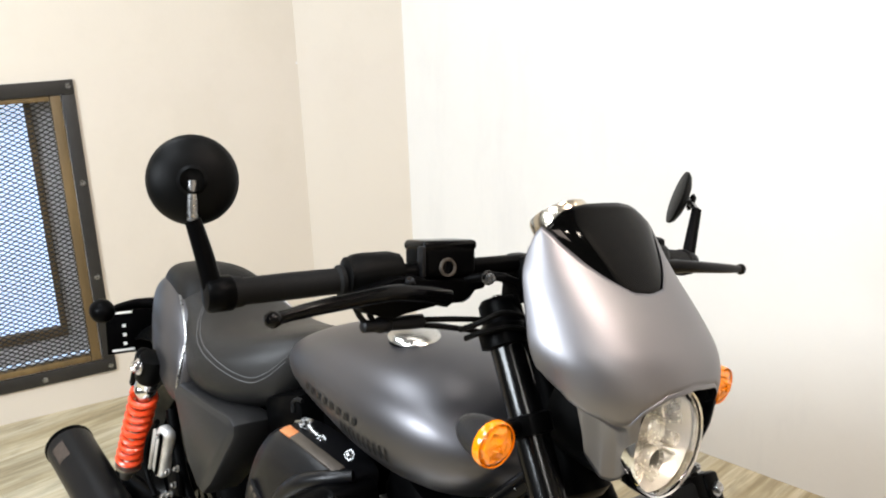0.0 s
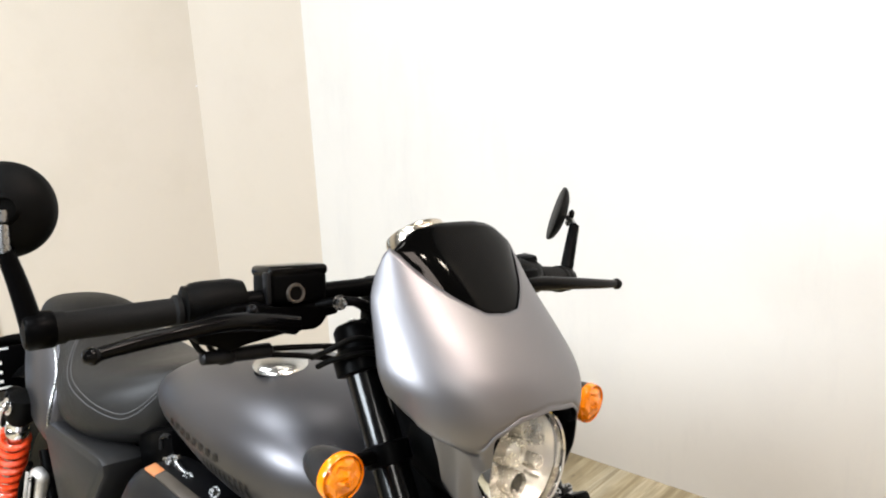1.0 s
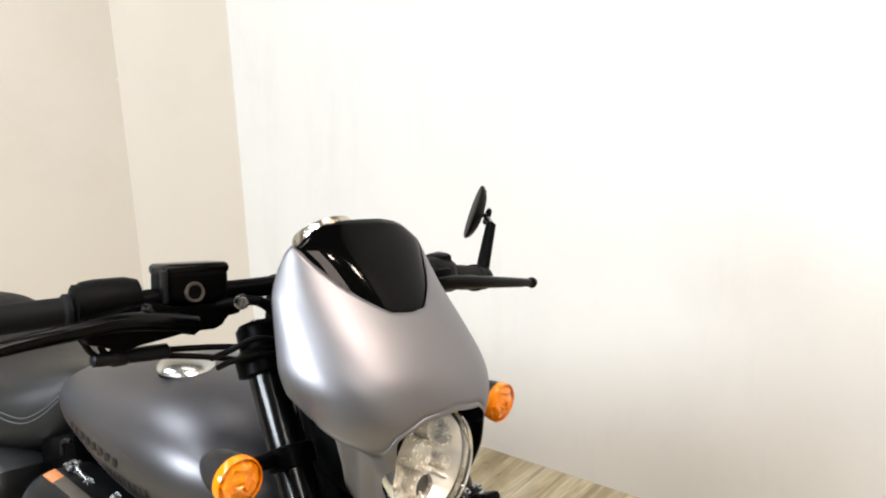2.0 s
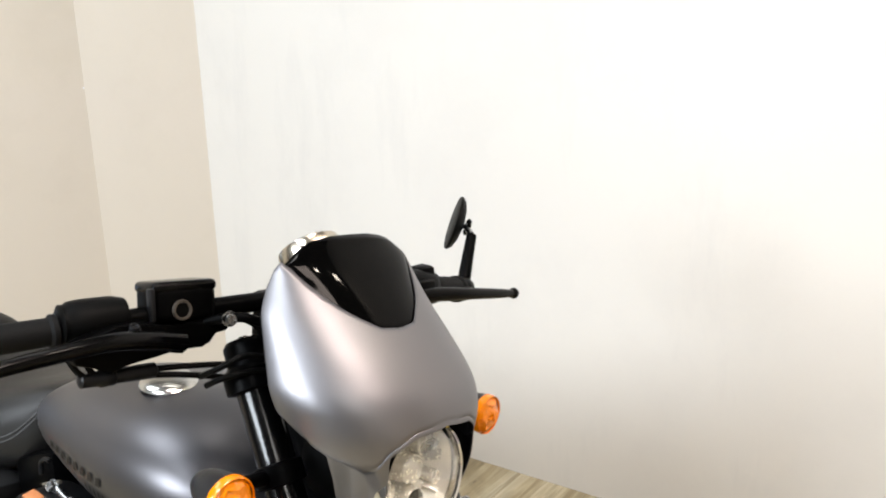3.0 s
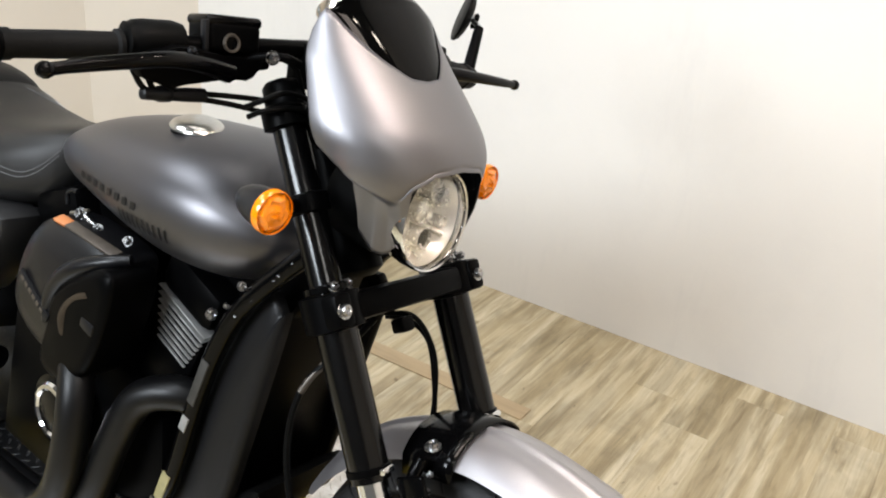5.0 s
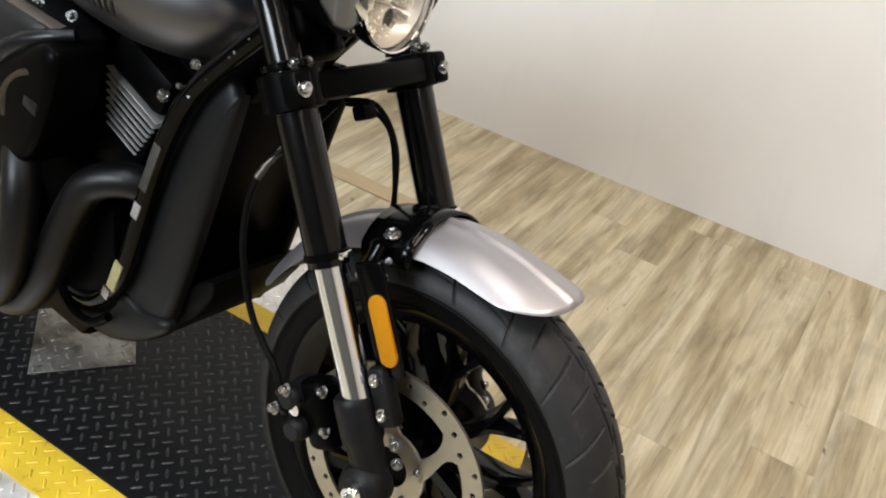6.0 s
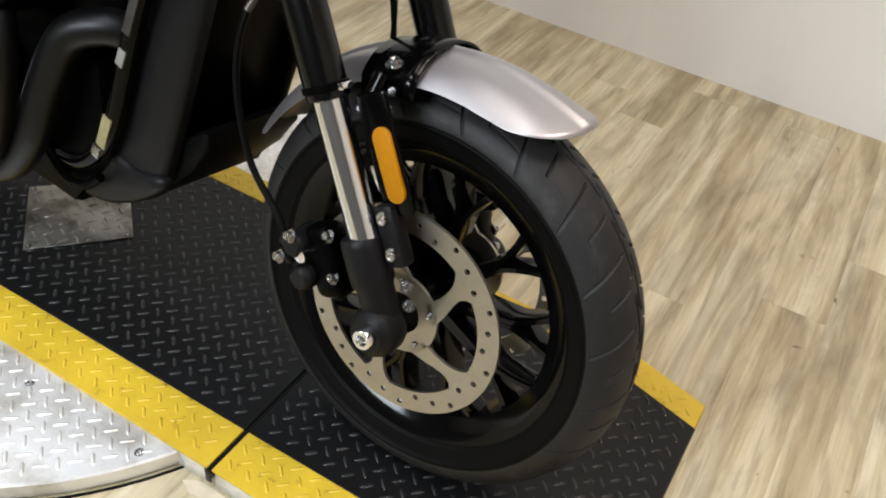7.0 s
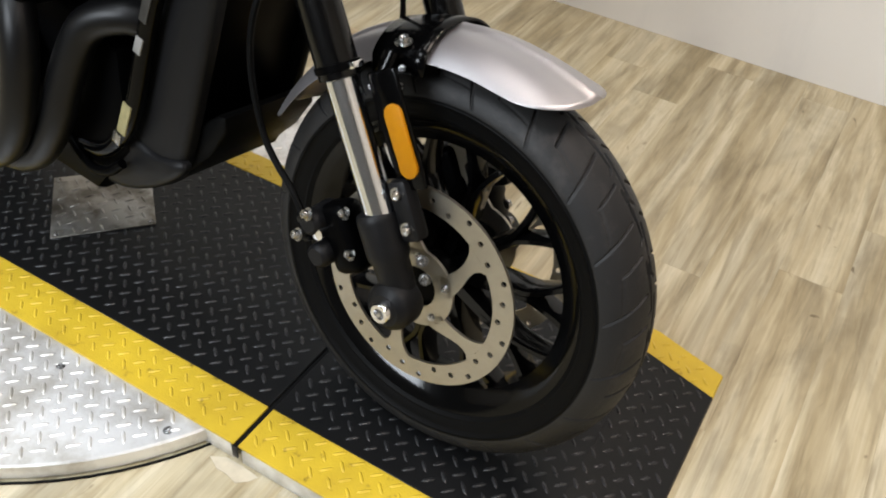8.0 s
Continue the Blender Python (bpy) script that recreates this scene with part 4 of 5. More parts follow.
def nose_at(u, z, off=0.0):
    """The shell at angle u (-1 right, 0 ahead, 1 left) and height z."""
    xf, w, xb = smooth_lerp(z, NOSE), smooth_lerp(z, HALF), smooth_lerp(z, BACK)
    a = u * math.pi / 2
    c, s = math.cos(a), math.sin(a)
    return Vector((xb + (xf - xb + off) * abs(c) ** 0.95, (w + off) * math.copysign(abs(s) ** 0.92, s) - 0.011 * min(1.0, max(0.0, (z - 0.96) / 0.1)) + 0.011 * min(1.0, max(0.0, (0.925 - z) / 0.04)), z))


def shell(zlo, zhi, u0, u1, nu, nv, off):
    """A patch of the nose between two edges, set off by off(share of its height)."""
    bm = bmesh.new()
    rows = []
    for i in range(nu + 1):
        u = u0 + (u1 - u0) * i / nu
        a, b = zlo(u), zhi(u)
        rows.append([bm.verts.new(nose_at(u, a + (b - a) * j / nv, off(j / nv))) for j in range(nv + 1)])
    for p, q in zip(rows, rows[1:]):
        for j in range(nv):
            bm.faces.new((p[j], q[j], q[j + 1], p[j + 1]))
    return bm


LOW = [(0.0, 0.951), (0.2, 0.946), (0.35, 0.930), (0.47, 0.914), (0.56, 0.910), (0.75, 0.924), (0.9, 0.940), (1.0, 0.955)]
HIGH = [(0.0, 1.046), (0.12, 1.048), (0.3, 1.066), (0.5, 1.088), (0.7, 1.106), (0.85, 1.112), (0.95, 1.103), (1.0, 1.085)]


def low_edge(u):
    return smooth_lerp(abs(u), LOW) if abs(u) > 0.03 else LOW[0][1]


def high_edge(u):
    return smooth_lerp(abs(u), HIGH) if abs(u) > 0.03 else HIGH[0][1]


CHEEK = [(0.42, 0.897), (0.47, 0.860), (0.52, 0.842), (0.58, 0.837), (0.66, 0.840), (0.8, 0.856), (0.93, 0.876)]


def blend(v, a, b):
    k = min(1.0, max(0.0, (v - a) / (b - a)))
    return k * k * (3 - 2 * k)


def fairing_mesh(nu=180):
    """The shell from windscreen to lamp, stepping in below a crease to form the cheek panels beside the lamp."""
    bm = bmesh.new()
    rows = []
    for i in range(nu + 1):
        u = -1 + 2 * i / nu
        v = abs(u)
        panel = blend(v, 0.36, 0.44) * (1 - blend(v, 0.83, 0.87))
        crease = low_edge(u) + 0.004 * (1 - panel)
        low = low_edge(u) + (smooth_lerp(v, CHEEK) - low_edge(u)) * panel
        high = high_edge(u)
        inset = 0.008 * blend(v, 0.46, 0.58) + 0.020 * blend(v, 0.52, 0.86)
        upright = 0.5 * min(1.0, max(0.0, (v - 0.5) / 0.16))
        hang = nose_at(u, crease, -inset)
        row = []
        for j in range(13):
            z = low + (crease - 0.0028 - low) * j / 12
            p = hang.lerp(nose_at(u, z, -inset), 1 - upright)
            p.z = z
            row.append(p)
        under_lip = nose_at(u, crease - 0.0005, -inset * 0.25)
        row += [under_lip, nose_at(u, crease + 0.001, -0.0012), nose_at(u, crease + 0.0035, 0.0)]
        row += [nose_at(u, crease + 0.0035 + (high - crease - 0.0035) * j / 26) for j in range(1, 27)]
        rows.append([bm.verts.new(p) for p in row])
    for p, q in zip(rows, rows[1:]):
        for j in range(len(p) - 1):
            bm.faces.new((p[j], q[j], q[j + 1], p[j + 1]))
    return bm


fairing = solid(part("nose_fairing", fairing_mesh(), [SATIN, PLASTIC], bike, "satin charcoal nose fairing round the headlight", smooth=60), 0.0012, -1)
fairing.modifiers["thickness"].material_offset = 1
SCREEN = [(0.0, 1.137), (0.2, 1.1365), (0.4, 1.133), (0.55, 1.128), (0.7, 1.118), (0.8, 1.110), (1.0, 1.09)]
screen = solid(part("windscreen", shell(lambda u: high_edge(u) - 0.004, lambda u: max(high_edge(u) + 0.0005, smooth_lerp(abs(u), SCREEN)), -0.8, 0.8, 44, 14, lambda f: -0.003 + 0.003 * math.sin(math.pi * f)), SMOKE, fairing, "glossy dark smoked flyscreen", smooth=60), 0.003, -1)


# black inner shell that closes the fairing behind the lamp
part("inner_shell", lathe([(0.01, -0.10), (0.06, -0.09), (0.066, -0.05), (0.068, -0.02)], axis(Vector((-0.215, 0, 0.880)), (1, 0, 0.0)), 36), PLASTIC, bike, "black headlight bowl")
HL = axis(Vector((-0.178, 0, 0.880)), (1, 0, 0.06)) @ Matrix.Scale(0.94, 4)
lamp = part("headlight", lathe([(0.062, -0.045), (0.07, -0.012), (0.071, 0.0), (0.071, 0.006), (0.0695, 0.0095), (0.0675, 0.008), (0.0675, -0.01)], HL, 48, cap=False), CHROME, bike, "round headlight with a chrome rim and clear lens")
part("reflector_bowl", lathe([(0.002, -0.052), (0.03, -0.046), (0.05, -0.032), (0.0655, -0.006)], HL, 40, cap=False), BOWL, lamp)
for x, y, r, face in ((0.002, 0.008, 0.018, LAMPWHITE), (0.006, -0.031, 0.016, SIGNALGREY), (-0.042, -0.008, 0.013, LAMPWHITE), (0.030, 0.036, 0.020, ZINC), (-0.028, 0.040, 0.012, LAMPWHITE), (-0.030, -0.042, 0.012, LAMPWHITE), (0.044, -0.012, 0.009, LAMPWHITE)):
    cup = part("lens_cup", lathe([(r * 0.86, -0.012), (r * 0.9, 0.0), (r, -0.002), (r * 1.04, -0.03)], HL @ Matrix.Translation((x, y, -0.012)), 28, cap=False), LAMPWHITE, lamp)
    part("cup_face", lathe([(0.001, -0.004), (r * 0.6, -0.0045), (r * 0.88, -0.006)], HL @ Matrix.Translation((x, y, -0.012)), 24), face, cup)
for k in range(7):
    q = 2 * math.pi * k / 7 + 0.3
    part("reflector_rib", box(HL @ Matrix.Rotation(q, 4, "Z") @ Matrix.Translation((0.052, 0, -0.022)) @ Matrix.Rotation(radians(35), 4, "Y"), 0.03, 0.0035, 0.02, 0.001), LAMPWHITE, lamp)
glassy = part("lens", lathe([(0.001, 0.020), (0.02, 0.0188), (0.04, 0.0155), (0.056, 0.011), (0.066, 0.006), (0.066, 0.003), (0.056, 0.008), (0.04, 0.0125), (0.02, 0.0158), (0.001, 0.017)], HL, 48), LENS, lamp, "clear domed headlight glass")
glassy.visible_shadow = False

# gauge behind the screen
GM = axis(Vector((-0.366, -0.006, 1.1045)), (-0.61, 0, 0.79)) @ Matrix.Scale(0.67, 4)
gauge = part("speedometer", lathe([(0.03, -0.05), (0.05, -0.04), (0.056, -0.01), (0.0575, 0.008), (0.0555, 0.014), (0.050, 0.012), (0.048, 0.006)], GM, 40), GAUGECHROME, bike, "round chrome speedometer")
part("dial", lathe([(0.001, 0.007), (0.048, 0.007), (0.048, 0.004)], GM, 32), BLACK, gauge)

# ---- handlebar ----
BAR = [(-0.447, -0.425, 1.028), (-0.43, -0.33, 1.034), (-0.405, -0.2, 1.043), (-0.39, -0.1, 1.047), (-0.386, 0.0, 1.048), (-0.39, 0.1, 1.046), (-0.405, 0.2, 1.034), (-0.43, 0.33, 1.014), (-0.44, 0.395, 1.006)]
bar = part("handlebar", tube(BAR, 0.0115, 14, 5), BLACK, bike, "black drag handlebar")


def on_bar(y):
    k = abs(y)
    return Vector((lerp(k, [(0.0, -0.386), (0.1, -0.39), (0.2, -0.405), (0.33, -0.43), (0.45, -0.4515)]), y, lerp(k, [(0.0, 1.048), (0.1, 1.047), (0.2, 1.043), (0.33, 1.034), (0.45, 1.0265)] if y < 0 else [(0.0, 1.048), (0.1, 1.046), (0.2, 1.034), (0.33, 1.014), (0.45, 0.999)])))


for s in (-1, 1):
    end = 0.412 if s < 0 else 0.380
    fat = 1.0 if s < 0 else 1.3
    a, b = on_bar(s * 0.29), on_bar(s * end)
    d = (b - a).normalized()
    L = (b - a).length
    grip = part("grip", lathe([(0.0115, 0.0), (0.0175 * fat, 0.0), (0.0175 * fat, 0.005), (0.0145 * fat, 0.008), (0.015 * fat, L * 0.5), (0.0145 * fat, L - 0.012), (0.0165 * fat, L - 0.009), (0.0165 * fat, L), (0.0115, L)], axis(a, d), 24), RUBBER, bar, "black rubber grip")
    a2, b2 = on_bar(s * 0.222), on_bar(s * 0.284)
    d2 = (b2 - a2).normalized()
    part("switch_housing", lathe([(0.012, 0.0), (0.019, 0.002), (0.0225, 0.014), (0.0235, 0.045), (0.0225, 0.058), (0.020, 0.062), (0.0205, 0.066), (0.017, 0.068)], axis(a2 + Vector((0.002, 0, 0.006)), d2), 24), PLASTIC, bar, "matt black switch housing")
    # lever: pivot block, swept blade, ball end
    tip = Vector((-0.365, -0.408, 1.020)) if s < 0 else Vector((-0.36, 0.422, 1.011))
    blade = [(-0.378, -0.175, 1.018), (-0.372, -0.215, 1.027), (-0.367, -0.262, 1.033), (-0.365, -0.308, 1.031), (-0.365, -0.364, 1.026), tuple(tip)] if s < 0 else [(-0.392, 0.2, 1.02), (-0.378, 0.25, 1.024), (-0.366, 0.303, 1.022), (-0.361, 0.37, 1.016), tuple(tip)]
    lev = part("lever", tube(blade, lambda t: 0.0125 - 0.006 * t if t < 0.9 else 0.0066, 10, 6), GLOSS, bar, "gloss black lever with a ball end")
    part("lever_ball", lathe([(0.001, -0.009), (0.006, -0.0075), (0.0088, -0.002), (0.0088, 0.002), (0.006, 0.0075), (0.001, 0.009)], axis(tip, (0, s, 0)), 16), GLOSS, lev)
    if s < 0:
        outline = [(0.292, 1.011), (0.304, 1.028), (0.248, 1.046), (0.215, 1.044), (0.19, 1.036), (0.14, 1.031), (0.126, 1.040), (0.118, 1.036), (0.138, 1.012), (0.148, 1.008), (0.162, 1.013), (0.184, 1.010), (0.205, 1.006), (0.236, 1.007), (0.252, 0.997), (0.262, 1.004)]
        perch = part("lever_perch", prism([(-y, z) for y, z in outline], Matrix(((0, 0, 1, -0.398), (1, 0, 0, 0), (0, 1, 0, 0), (0, 0, 0, 1))), 0.022, 0.003), BLACK, bar, "black cast lever perch")
        bolt(perch, (-0.375, -0.233, 1.040), (0.5, -0.1, 0.85), 0.0055, 0.006, FOOT)
        bolt(perch, (-0.375, -0.258, 1.030), (0.9, -0.1, 0.3), 0.0045, 0.006, FOOT)
        bolt(perch, (-0.375, -0.205, 1.026), (0.9, -0.1, 0.3), 0.0040, 0.005, FOOT)
    else:
        part("lever_perch", box(axis(Vector((-0.40, 0.235, 1.028)), (0, s, 0)), 0.036, 0.034, 0.05, 0.008), BLACK, bar)
        part("switch_pod", box(axis(Vector((-0.418, 0.262, 1.044)), (0, s, 0.1)), 0.03, 0.03, 0.035, 0.007), BLACK, bar)
    part("bar_end", lathe([(0.017, -0.003), (0.019, 0.0), (0.019, 0.022), (0.016, 0.026), (0.004, 0.028)], axis(on_bar(s * (end + 0.002)), d), 22), BLACK, bar)
    # bar-end mirror
    base = on_bar(s * (end + 0.016))
    headp = Vector((-0.462, s * 0.450, 1.104)) if s < 0 else Vector((-0.470, 0.447, 1.086))
    face = Vector((-0.86, 0.42, -0.12)) if s < 0 else Vector((-0.70, -0.66, 0.25))
    mc = Vector((-0.480, -0.443, 1.142)) if s < 0 else Vector((-0.515, 0.458, 1.100))
    arm = part("mirror_arm", tube([tuple(base + Vector((0, 0, -0.008))), tuple(base + (headp - base) * 0.5), tuple(headp)], lambda t: 0.0115 - 0.003 * t, 12, 5), BLACK, bar, "flat black mirror arm")
    nrm = face.normalized()
    dp = 1.0 if s < 0 else 0.62
    mir = part("mirror_head", lathe([(0.001, -0.022 * dp), (0.016, -0.021 * dp), (0.03, -0.0165 * dp), (0.041, -0.009 * dp), (0.0465, 0.0), (0.0465, 0.004), (0.044, 0.005)], axis(mc, nrm), 40), PLASTIC, bar, "round black bar-end mirror")
    part("mirror_glass", lathe([(0.001, 0.004), (0.044, 0.004), (0.044, 0.002)], axis(mc, nrm), 40), MIRROR, mir, "round mirror glass")
    part("ball_joint", tube([tuple(headp), tuple(headp + (mc - nrm * 0.02 - headp) * 0.6), tuple(mc - nrm * 0.019)], 0.0055, 20, 6), ZINC, mir, "bright mirror ball joint")
    part("joint_ring", lathe([(0.012, -0.003), (0.0155, 0.0), (0.012, 0.005)], axis(mc - nrm * 0.021, -nrm), 20, cap=False), PLASTIC, mir)
# riser clamps
for s in (-1, 1):
    part("riser", box(Matrix.Translation((-0.388, s * 0.045, 1.028)), 0.036, 0.03, 0.06, 0.006), BLACK, bar)
# brake reservoir on the right
RM = Matrix.Translation((-0.410, -0.160, 1.054)) @ Matrix.Rotation(radians(-8), 4, "Z") @ Matrix.Rotation(radians(-9), 4, "Y")
res = part("brake_reservoir", box(RM, 0.05, 0.074, 0.040, 0.010, seg=4), BLACK, bar, "square black brake fluid reservoir")
part("reservoir_lid", box(RM @ Matrix.Translation((0, 0, 0.018)), 0.051, 0.075, 0.013, 0.006, seg=4), GLOSS, res)
part("reservoir_side", box(RM @ Matrix.Translation((0.020, -0.038, 0.0)), 0.012, 0.006, 0.036, 0.002), GREYPLASTIC, res)
part("sight_ring", lathe([(0.0075, 0.0), (0.0085, 0.003), (0.0105, 0.003), (0.0115, 0.0)], RM @ Matrix.Translation((0.0252, -0.006, -0.007)) @ Matrix.Rotation(radians(90), 4, "Y"), 24, cap=False), COPPER, res, "worn bronze sight-glass ring")
part("sight_glass", lathe([(0.001, 0.0008), (0.0078, 0.0008), (0.0078, -0.001)], RM @ Matrix.Translation((0.0252, -0.006, -0.007)) @ Matrix.Rotation(radians(90), 4, "Y"), 24), SMOKE, res)
part("master_cylinder", tube([(-0.39, -0.2, 1.022), (-0.388, -0.155, 1.026), (-0.384, -0.115, 1.030)], lambda t: 0.0125 - 0.004 * t, 14, 5), BLACK, bar)
bolt(bar, (-0.362, -0.124, 1.040), (0.9, -0.3, 0.1), 0.006, 0.009)
part("banjo_fitting", tube([(-0.385, -0.14, 1.034), (-0.368, -0.128, 1.040), (-0.352, -0.112, 1.042), (-0.345, -0.095, 1.036)], 0.0055, 10), BLACK, bar, "black brake-line fitting")
# cables behind the fairing
for line in (
        [(-0.36, -0.118, 1.043), (-0.35, -0.096, 1.030), (-0.35, -0.078, 1.0), (-0.345, -0.06, 0.95)],
        [(-0.392, -0.277, 1.016), (-0.390, -0.269, 0.998), (-0.390, -0.25, 0.990), (-0.388, -0.20, 0.9905), (-0.37, -0.125, 0.987), (-0.362, -0.083, 0.977), (-0.345, -0.04, 0.955)],
        [(-0.392, -0.294, 1.016), (-0.390, -0.281, 0.998), (-0.390, -0.258, 0.987), (-0.388, -0.20, 0.984), (-0.37, -0.132, 0.974), (-0.362, -0.081, 0.957), (-0.345, -0.04, 0.930)],
        [(-0.37, -0.155, 0.978), (-0.345, -0.150, 0.992), (-0.335, -0.12, 1.004), (-0.33, -0.08, 0.992), (-0.33, -0.04, 0.96)],
        [(-0.365, -0.15, 0.968), (-0.345, -0.142, 0.980), (-0.33, -0.10, 0.985), (-0.325, -0.05, 0.96)],
        [(-0.39, 0.25, 1.0), (-0.38, 0.16, 0.97), (-0.35, 0.08, 0.95)]):
    part("control_cable", tube(line, 0.0034, 8), PLASTIC, bike, "black control cable")
sleeve = part("cable_sleeve", lathe([(0.004, -0.002), (0.007, 0.0), (0.0075, 0.018), (0.0092, 0.02), (0.0092, 0.034), (0.0075, 0.036), (0.0085, 0.06), (0.0085, 0.082), (0.004, 0.086)], axis(Vector((-0.39, -0.281, 0.991)), (0.0, 1, -0.03)), 16), GREYPLASTIC, bike, "dark grey cable adjuster sleeve")
# ---- turn signals ----
def signal(c, d, r, parent_label, stem_to):
    """A bullet turn signal: dark cone with an amber lens that faces d."""
    m = axis(c, d)
    body = part("turn_signal", lathe([(0.001, -0.060), (0.007, -0.0585), (0.013, -0.053), (0.018, -0.044), (r * 0.83, -0.033), (r * 0.92, -0.020), (r * 0.98, -0.008), (r, 0.0)], m, 32), SIGNALGREY, bike, parent_label)
    lens = bmesh.new()
    rings = []
    for i in range(6):
        rr = r * (0.04 + 0.92 * i / 5)
        rings.append([lens.verts.new(m @ Vector((rr * math.cos(2 * math.pi * k / 12), rr * math.sin(2 * math.pi * k / 12), 0.0075 - 0.008 * (i / 5) ** 2 + (0.0042 * ((i * 7 + k * 5 + i * k * 3) % 11) / 10 if i < 5 else 0.0)))) for k in range(12)])
    lens.faces.new(rings[0])
    for p, q in zip(rings, rings[1:]):
        for k in range(12):
            n = (k + 1) % 12
            for tri in (((p[k], q[k], q[n]), (p[k], q[n], p[n])) if k % 2 else ((p[k], q[k], p[n]), (q[k], q[n], p[n]))):
                lens.faces.new(tri)
    bmesh.ops.recalc_face_normals(lens, faces=lens.faces)
    part("signal_lens", lens, AMBER, body, "faceted amber turn-signal lens", smooth=0)
    part("lens_rim", lathe([(r * 0.93, 0.001), (r * 0.98, 0.0035), (r * 1.03, 0.001), (r * 1.03, -0.006), (r * 0.99, -0.006)], m, 32, cap=False), AMBER, body)
    part("signal_stem", tube([tuple(Vector(c) - Vector(d).normalized() * 0.03), tuple(stem_to)], 0.0085, 12), BLACK, body)
    return body


signal(Vector((-0.25, -0.2, 0.889)), (0.93, -0.05, -0.05), 0.0258, "dark bullet turn signal with amber lens", fork_at(0.872, -0.105))
signal(Vector((-0.235, 0.2, 0.895)), (0.93, 0.05, -0.05), 0.0258, "dark bullet turn signal with amber lens", fork_at(0.872, 0.15))

# ---- tank ----
TANK = [(-0.885, 0.800, 0.775, 0.035), (-0.865, 0.822, 0.760, 0.075), (-0.83, 0.842, 0.748, 0.104), (-0.77, 0.866, 0.737, 0.130), (-0.69, 0.886, 0.722, 0.148), (-0.60, 0.897, 0.706, 0.160),
        (-0.52, 0.902, 0.700, 0.163), (-0.45, 0.892, 0.706, 0.153), (-0.40, 0.870, 0.722, 0.131), (-0.36, 0.842, 0.745, 0.098), (-0.335, 0.815, 0.765, 0.05)]


def loft(stations, power=2.4, level=0.42, seg=40):
    """Rings across x: (x, top, bottom, half width), widest at the given share of the height."""
    rings = []
    dense = smooth_line([(s[0], s[1], s[2]) for s in stations], 4)
    wide = smooth_line([(s[0], s[3], 0) for s in stations], 4)
    for p, w in zip(dense, wide):
        x, zt, zb, hw = p.x, p.y, p.z, max(0.004, w.y)
        zm = zb + (zt - zb) * level
        ring = []
        for k in range(seg):
            a = 2 * math.pi * k / seg
            c, s = math.cos(a), math.sin(a)
            h = (zt - zm) if s > 0 else (zm - zb)
            ring.append((x, hw * math.copysign(abs(c) ** (2 / power), c), zm + h * math.copysign(abs(s) ** (2 / power), s)))
        rings.append(ring)
    return rings


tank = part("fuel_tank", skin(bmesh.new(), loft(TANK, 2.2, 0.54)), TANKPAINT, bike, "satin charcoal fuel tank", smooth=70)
cap_m = axis(Vector((-0.580, -0.05, 0.8915)), (0.06, -0.14, 1))
cap = part("fuel_cap", lathe([(0.001, 0.0185), (0.018, 0.018), (0.029, 0.0155), (0.0365, 0.0115), (0.0385, 0.0085), (0.0375, 0.006), (0.033, 0.004)], cap_m, 48), CAPCHROME, tank, "polished domed fuel cap")
part("cap_ring", lathe([(0.030, 0.006), (0.0345, 0.0045), (0.037, -0.002), (0.037, -0.012)], cap_m, 40), BLACK, cap, "dark ring under the cap")


tank_tree = BVHTree.FromPolygons([v.co[:] for v in tank.data.vertices], [p.vertices[:] for p in tank.data.polygons])


def tank_side(x, z, out=0.0):
    """The tank's right flank at x, z."""
    hit, normal, _, _ = tank_tree.ray_cast(Vector((x, -1, z)), Vector((0, 1, 0)))
    return hit + normal * out if hit else Vector((x, -0.1, z))


# worn dark lettering, as plain bars, and a row of hatch marks below it
def bar_mark(name, x, z, w, h, slant):
    bm = bmesh.new()
    rows = []
    for k in range(7):
        f = k / 6
        rows.append([bm.verts.new(tank_side(px, z + h * f) + Vector((0, -0.0012, -0.0004))) for px in (x + slant * f, x + w + slant * f)])
    for p, q in zip(rows, rows[1:]):
        bm.faces.new((p[0], p[1], q[1], q[0]))
    part(name, bm, INK, tank)


for k in range(8):
    bar_mark("tank_letter", -0.716 + 0.0213 * k, 0.7905, 0.0115, 0.0115, 0.003)
for k in range(10):
    bar_mark("hatch_mark", -0.603 + 0.0118 * k, 0.762, 0.0042, 0.02, 0.002)

# ---- seat and tail ----
SEAT = [(-0.872, 0.802, 0.74, 0.05), (-0.90, 0.812, 0.69, 0.085), (-0.95, 0.806, 0.662, 0.118), (-1.02, 0.792, 0.645, 0.142), (-1.10, 0.785, 0.645, 0.147), (-1.18, 0.795, 0.655, 0.130), (-1.25, 0.820, 0.68, 0.110), (-1.275, 0.826, 0.71, 0.095)]
seat = part("seat", skin(bmesh.new(), loft(SEAT, 2.9)), LEATHER, bike, "black vinyl rider's seat with grey stitching", smooth=70)
seat_tree = BVHTree.FromPolygons([v.co[:] for v in seat.data.vertices], [p.vertices[:] for p in seat.data.polygons])
# twin seam round the top panel
EDGE = [(-1.225, 0.05, 0.805), (-1.177, 0.093, 0.787), (-1.124, 0.123, 0.767), (-1.075, 0.137, 0.753), (-1.016, 0.137, 0.741), (-0.972, 0.127, 0.732), (-0.938, 0.112, 0.731), (-0.912, 0.094, 0.748), (-0.89, 0.071, 0.779)]
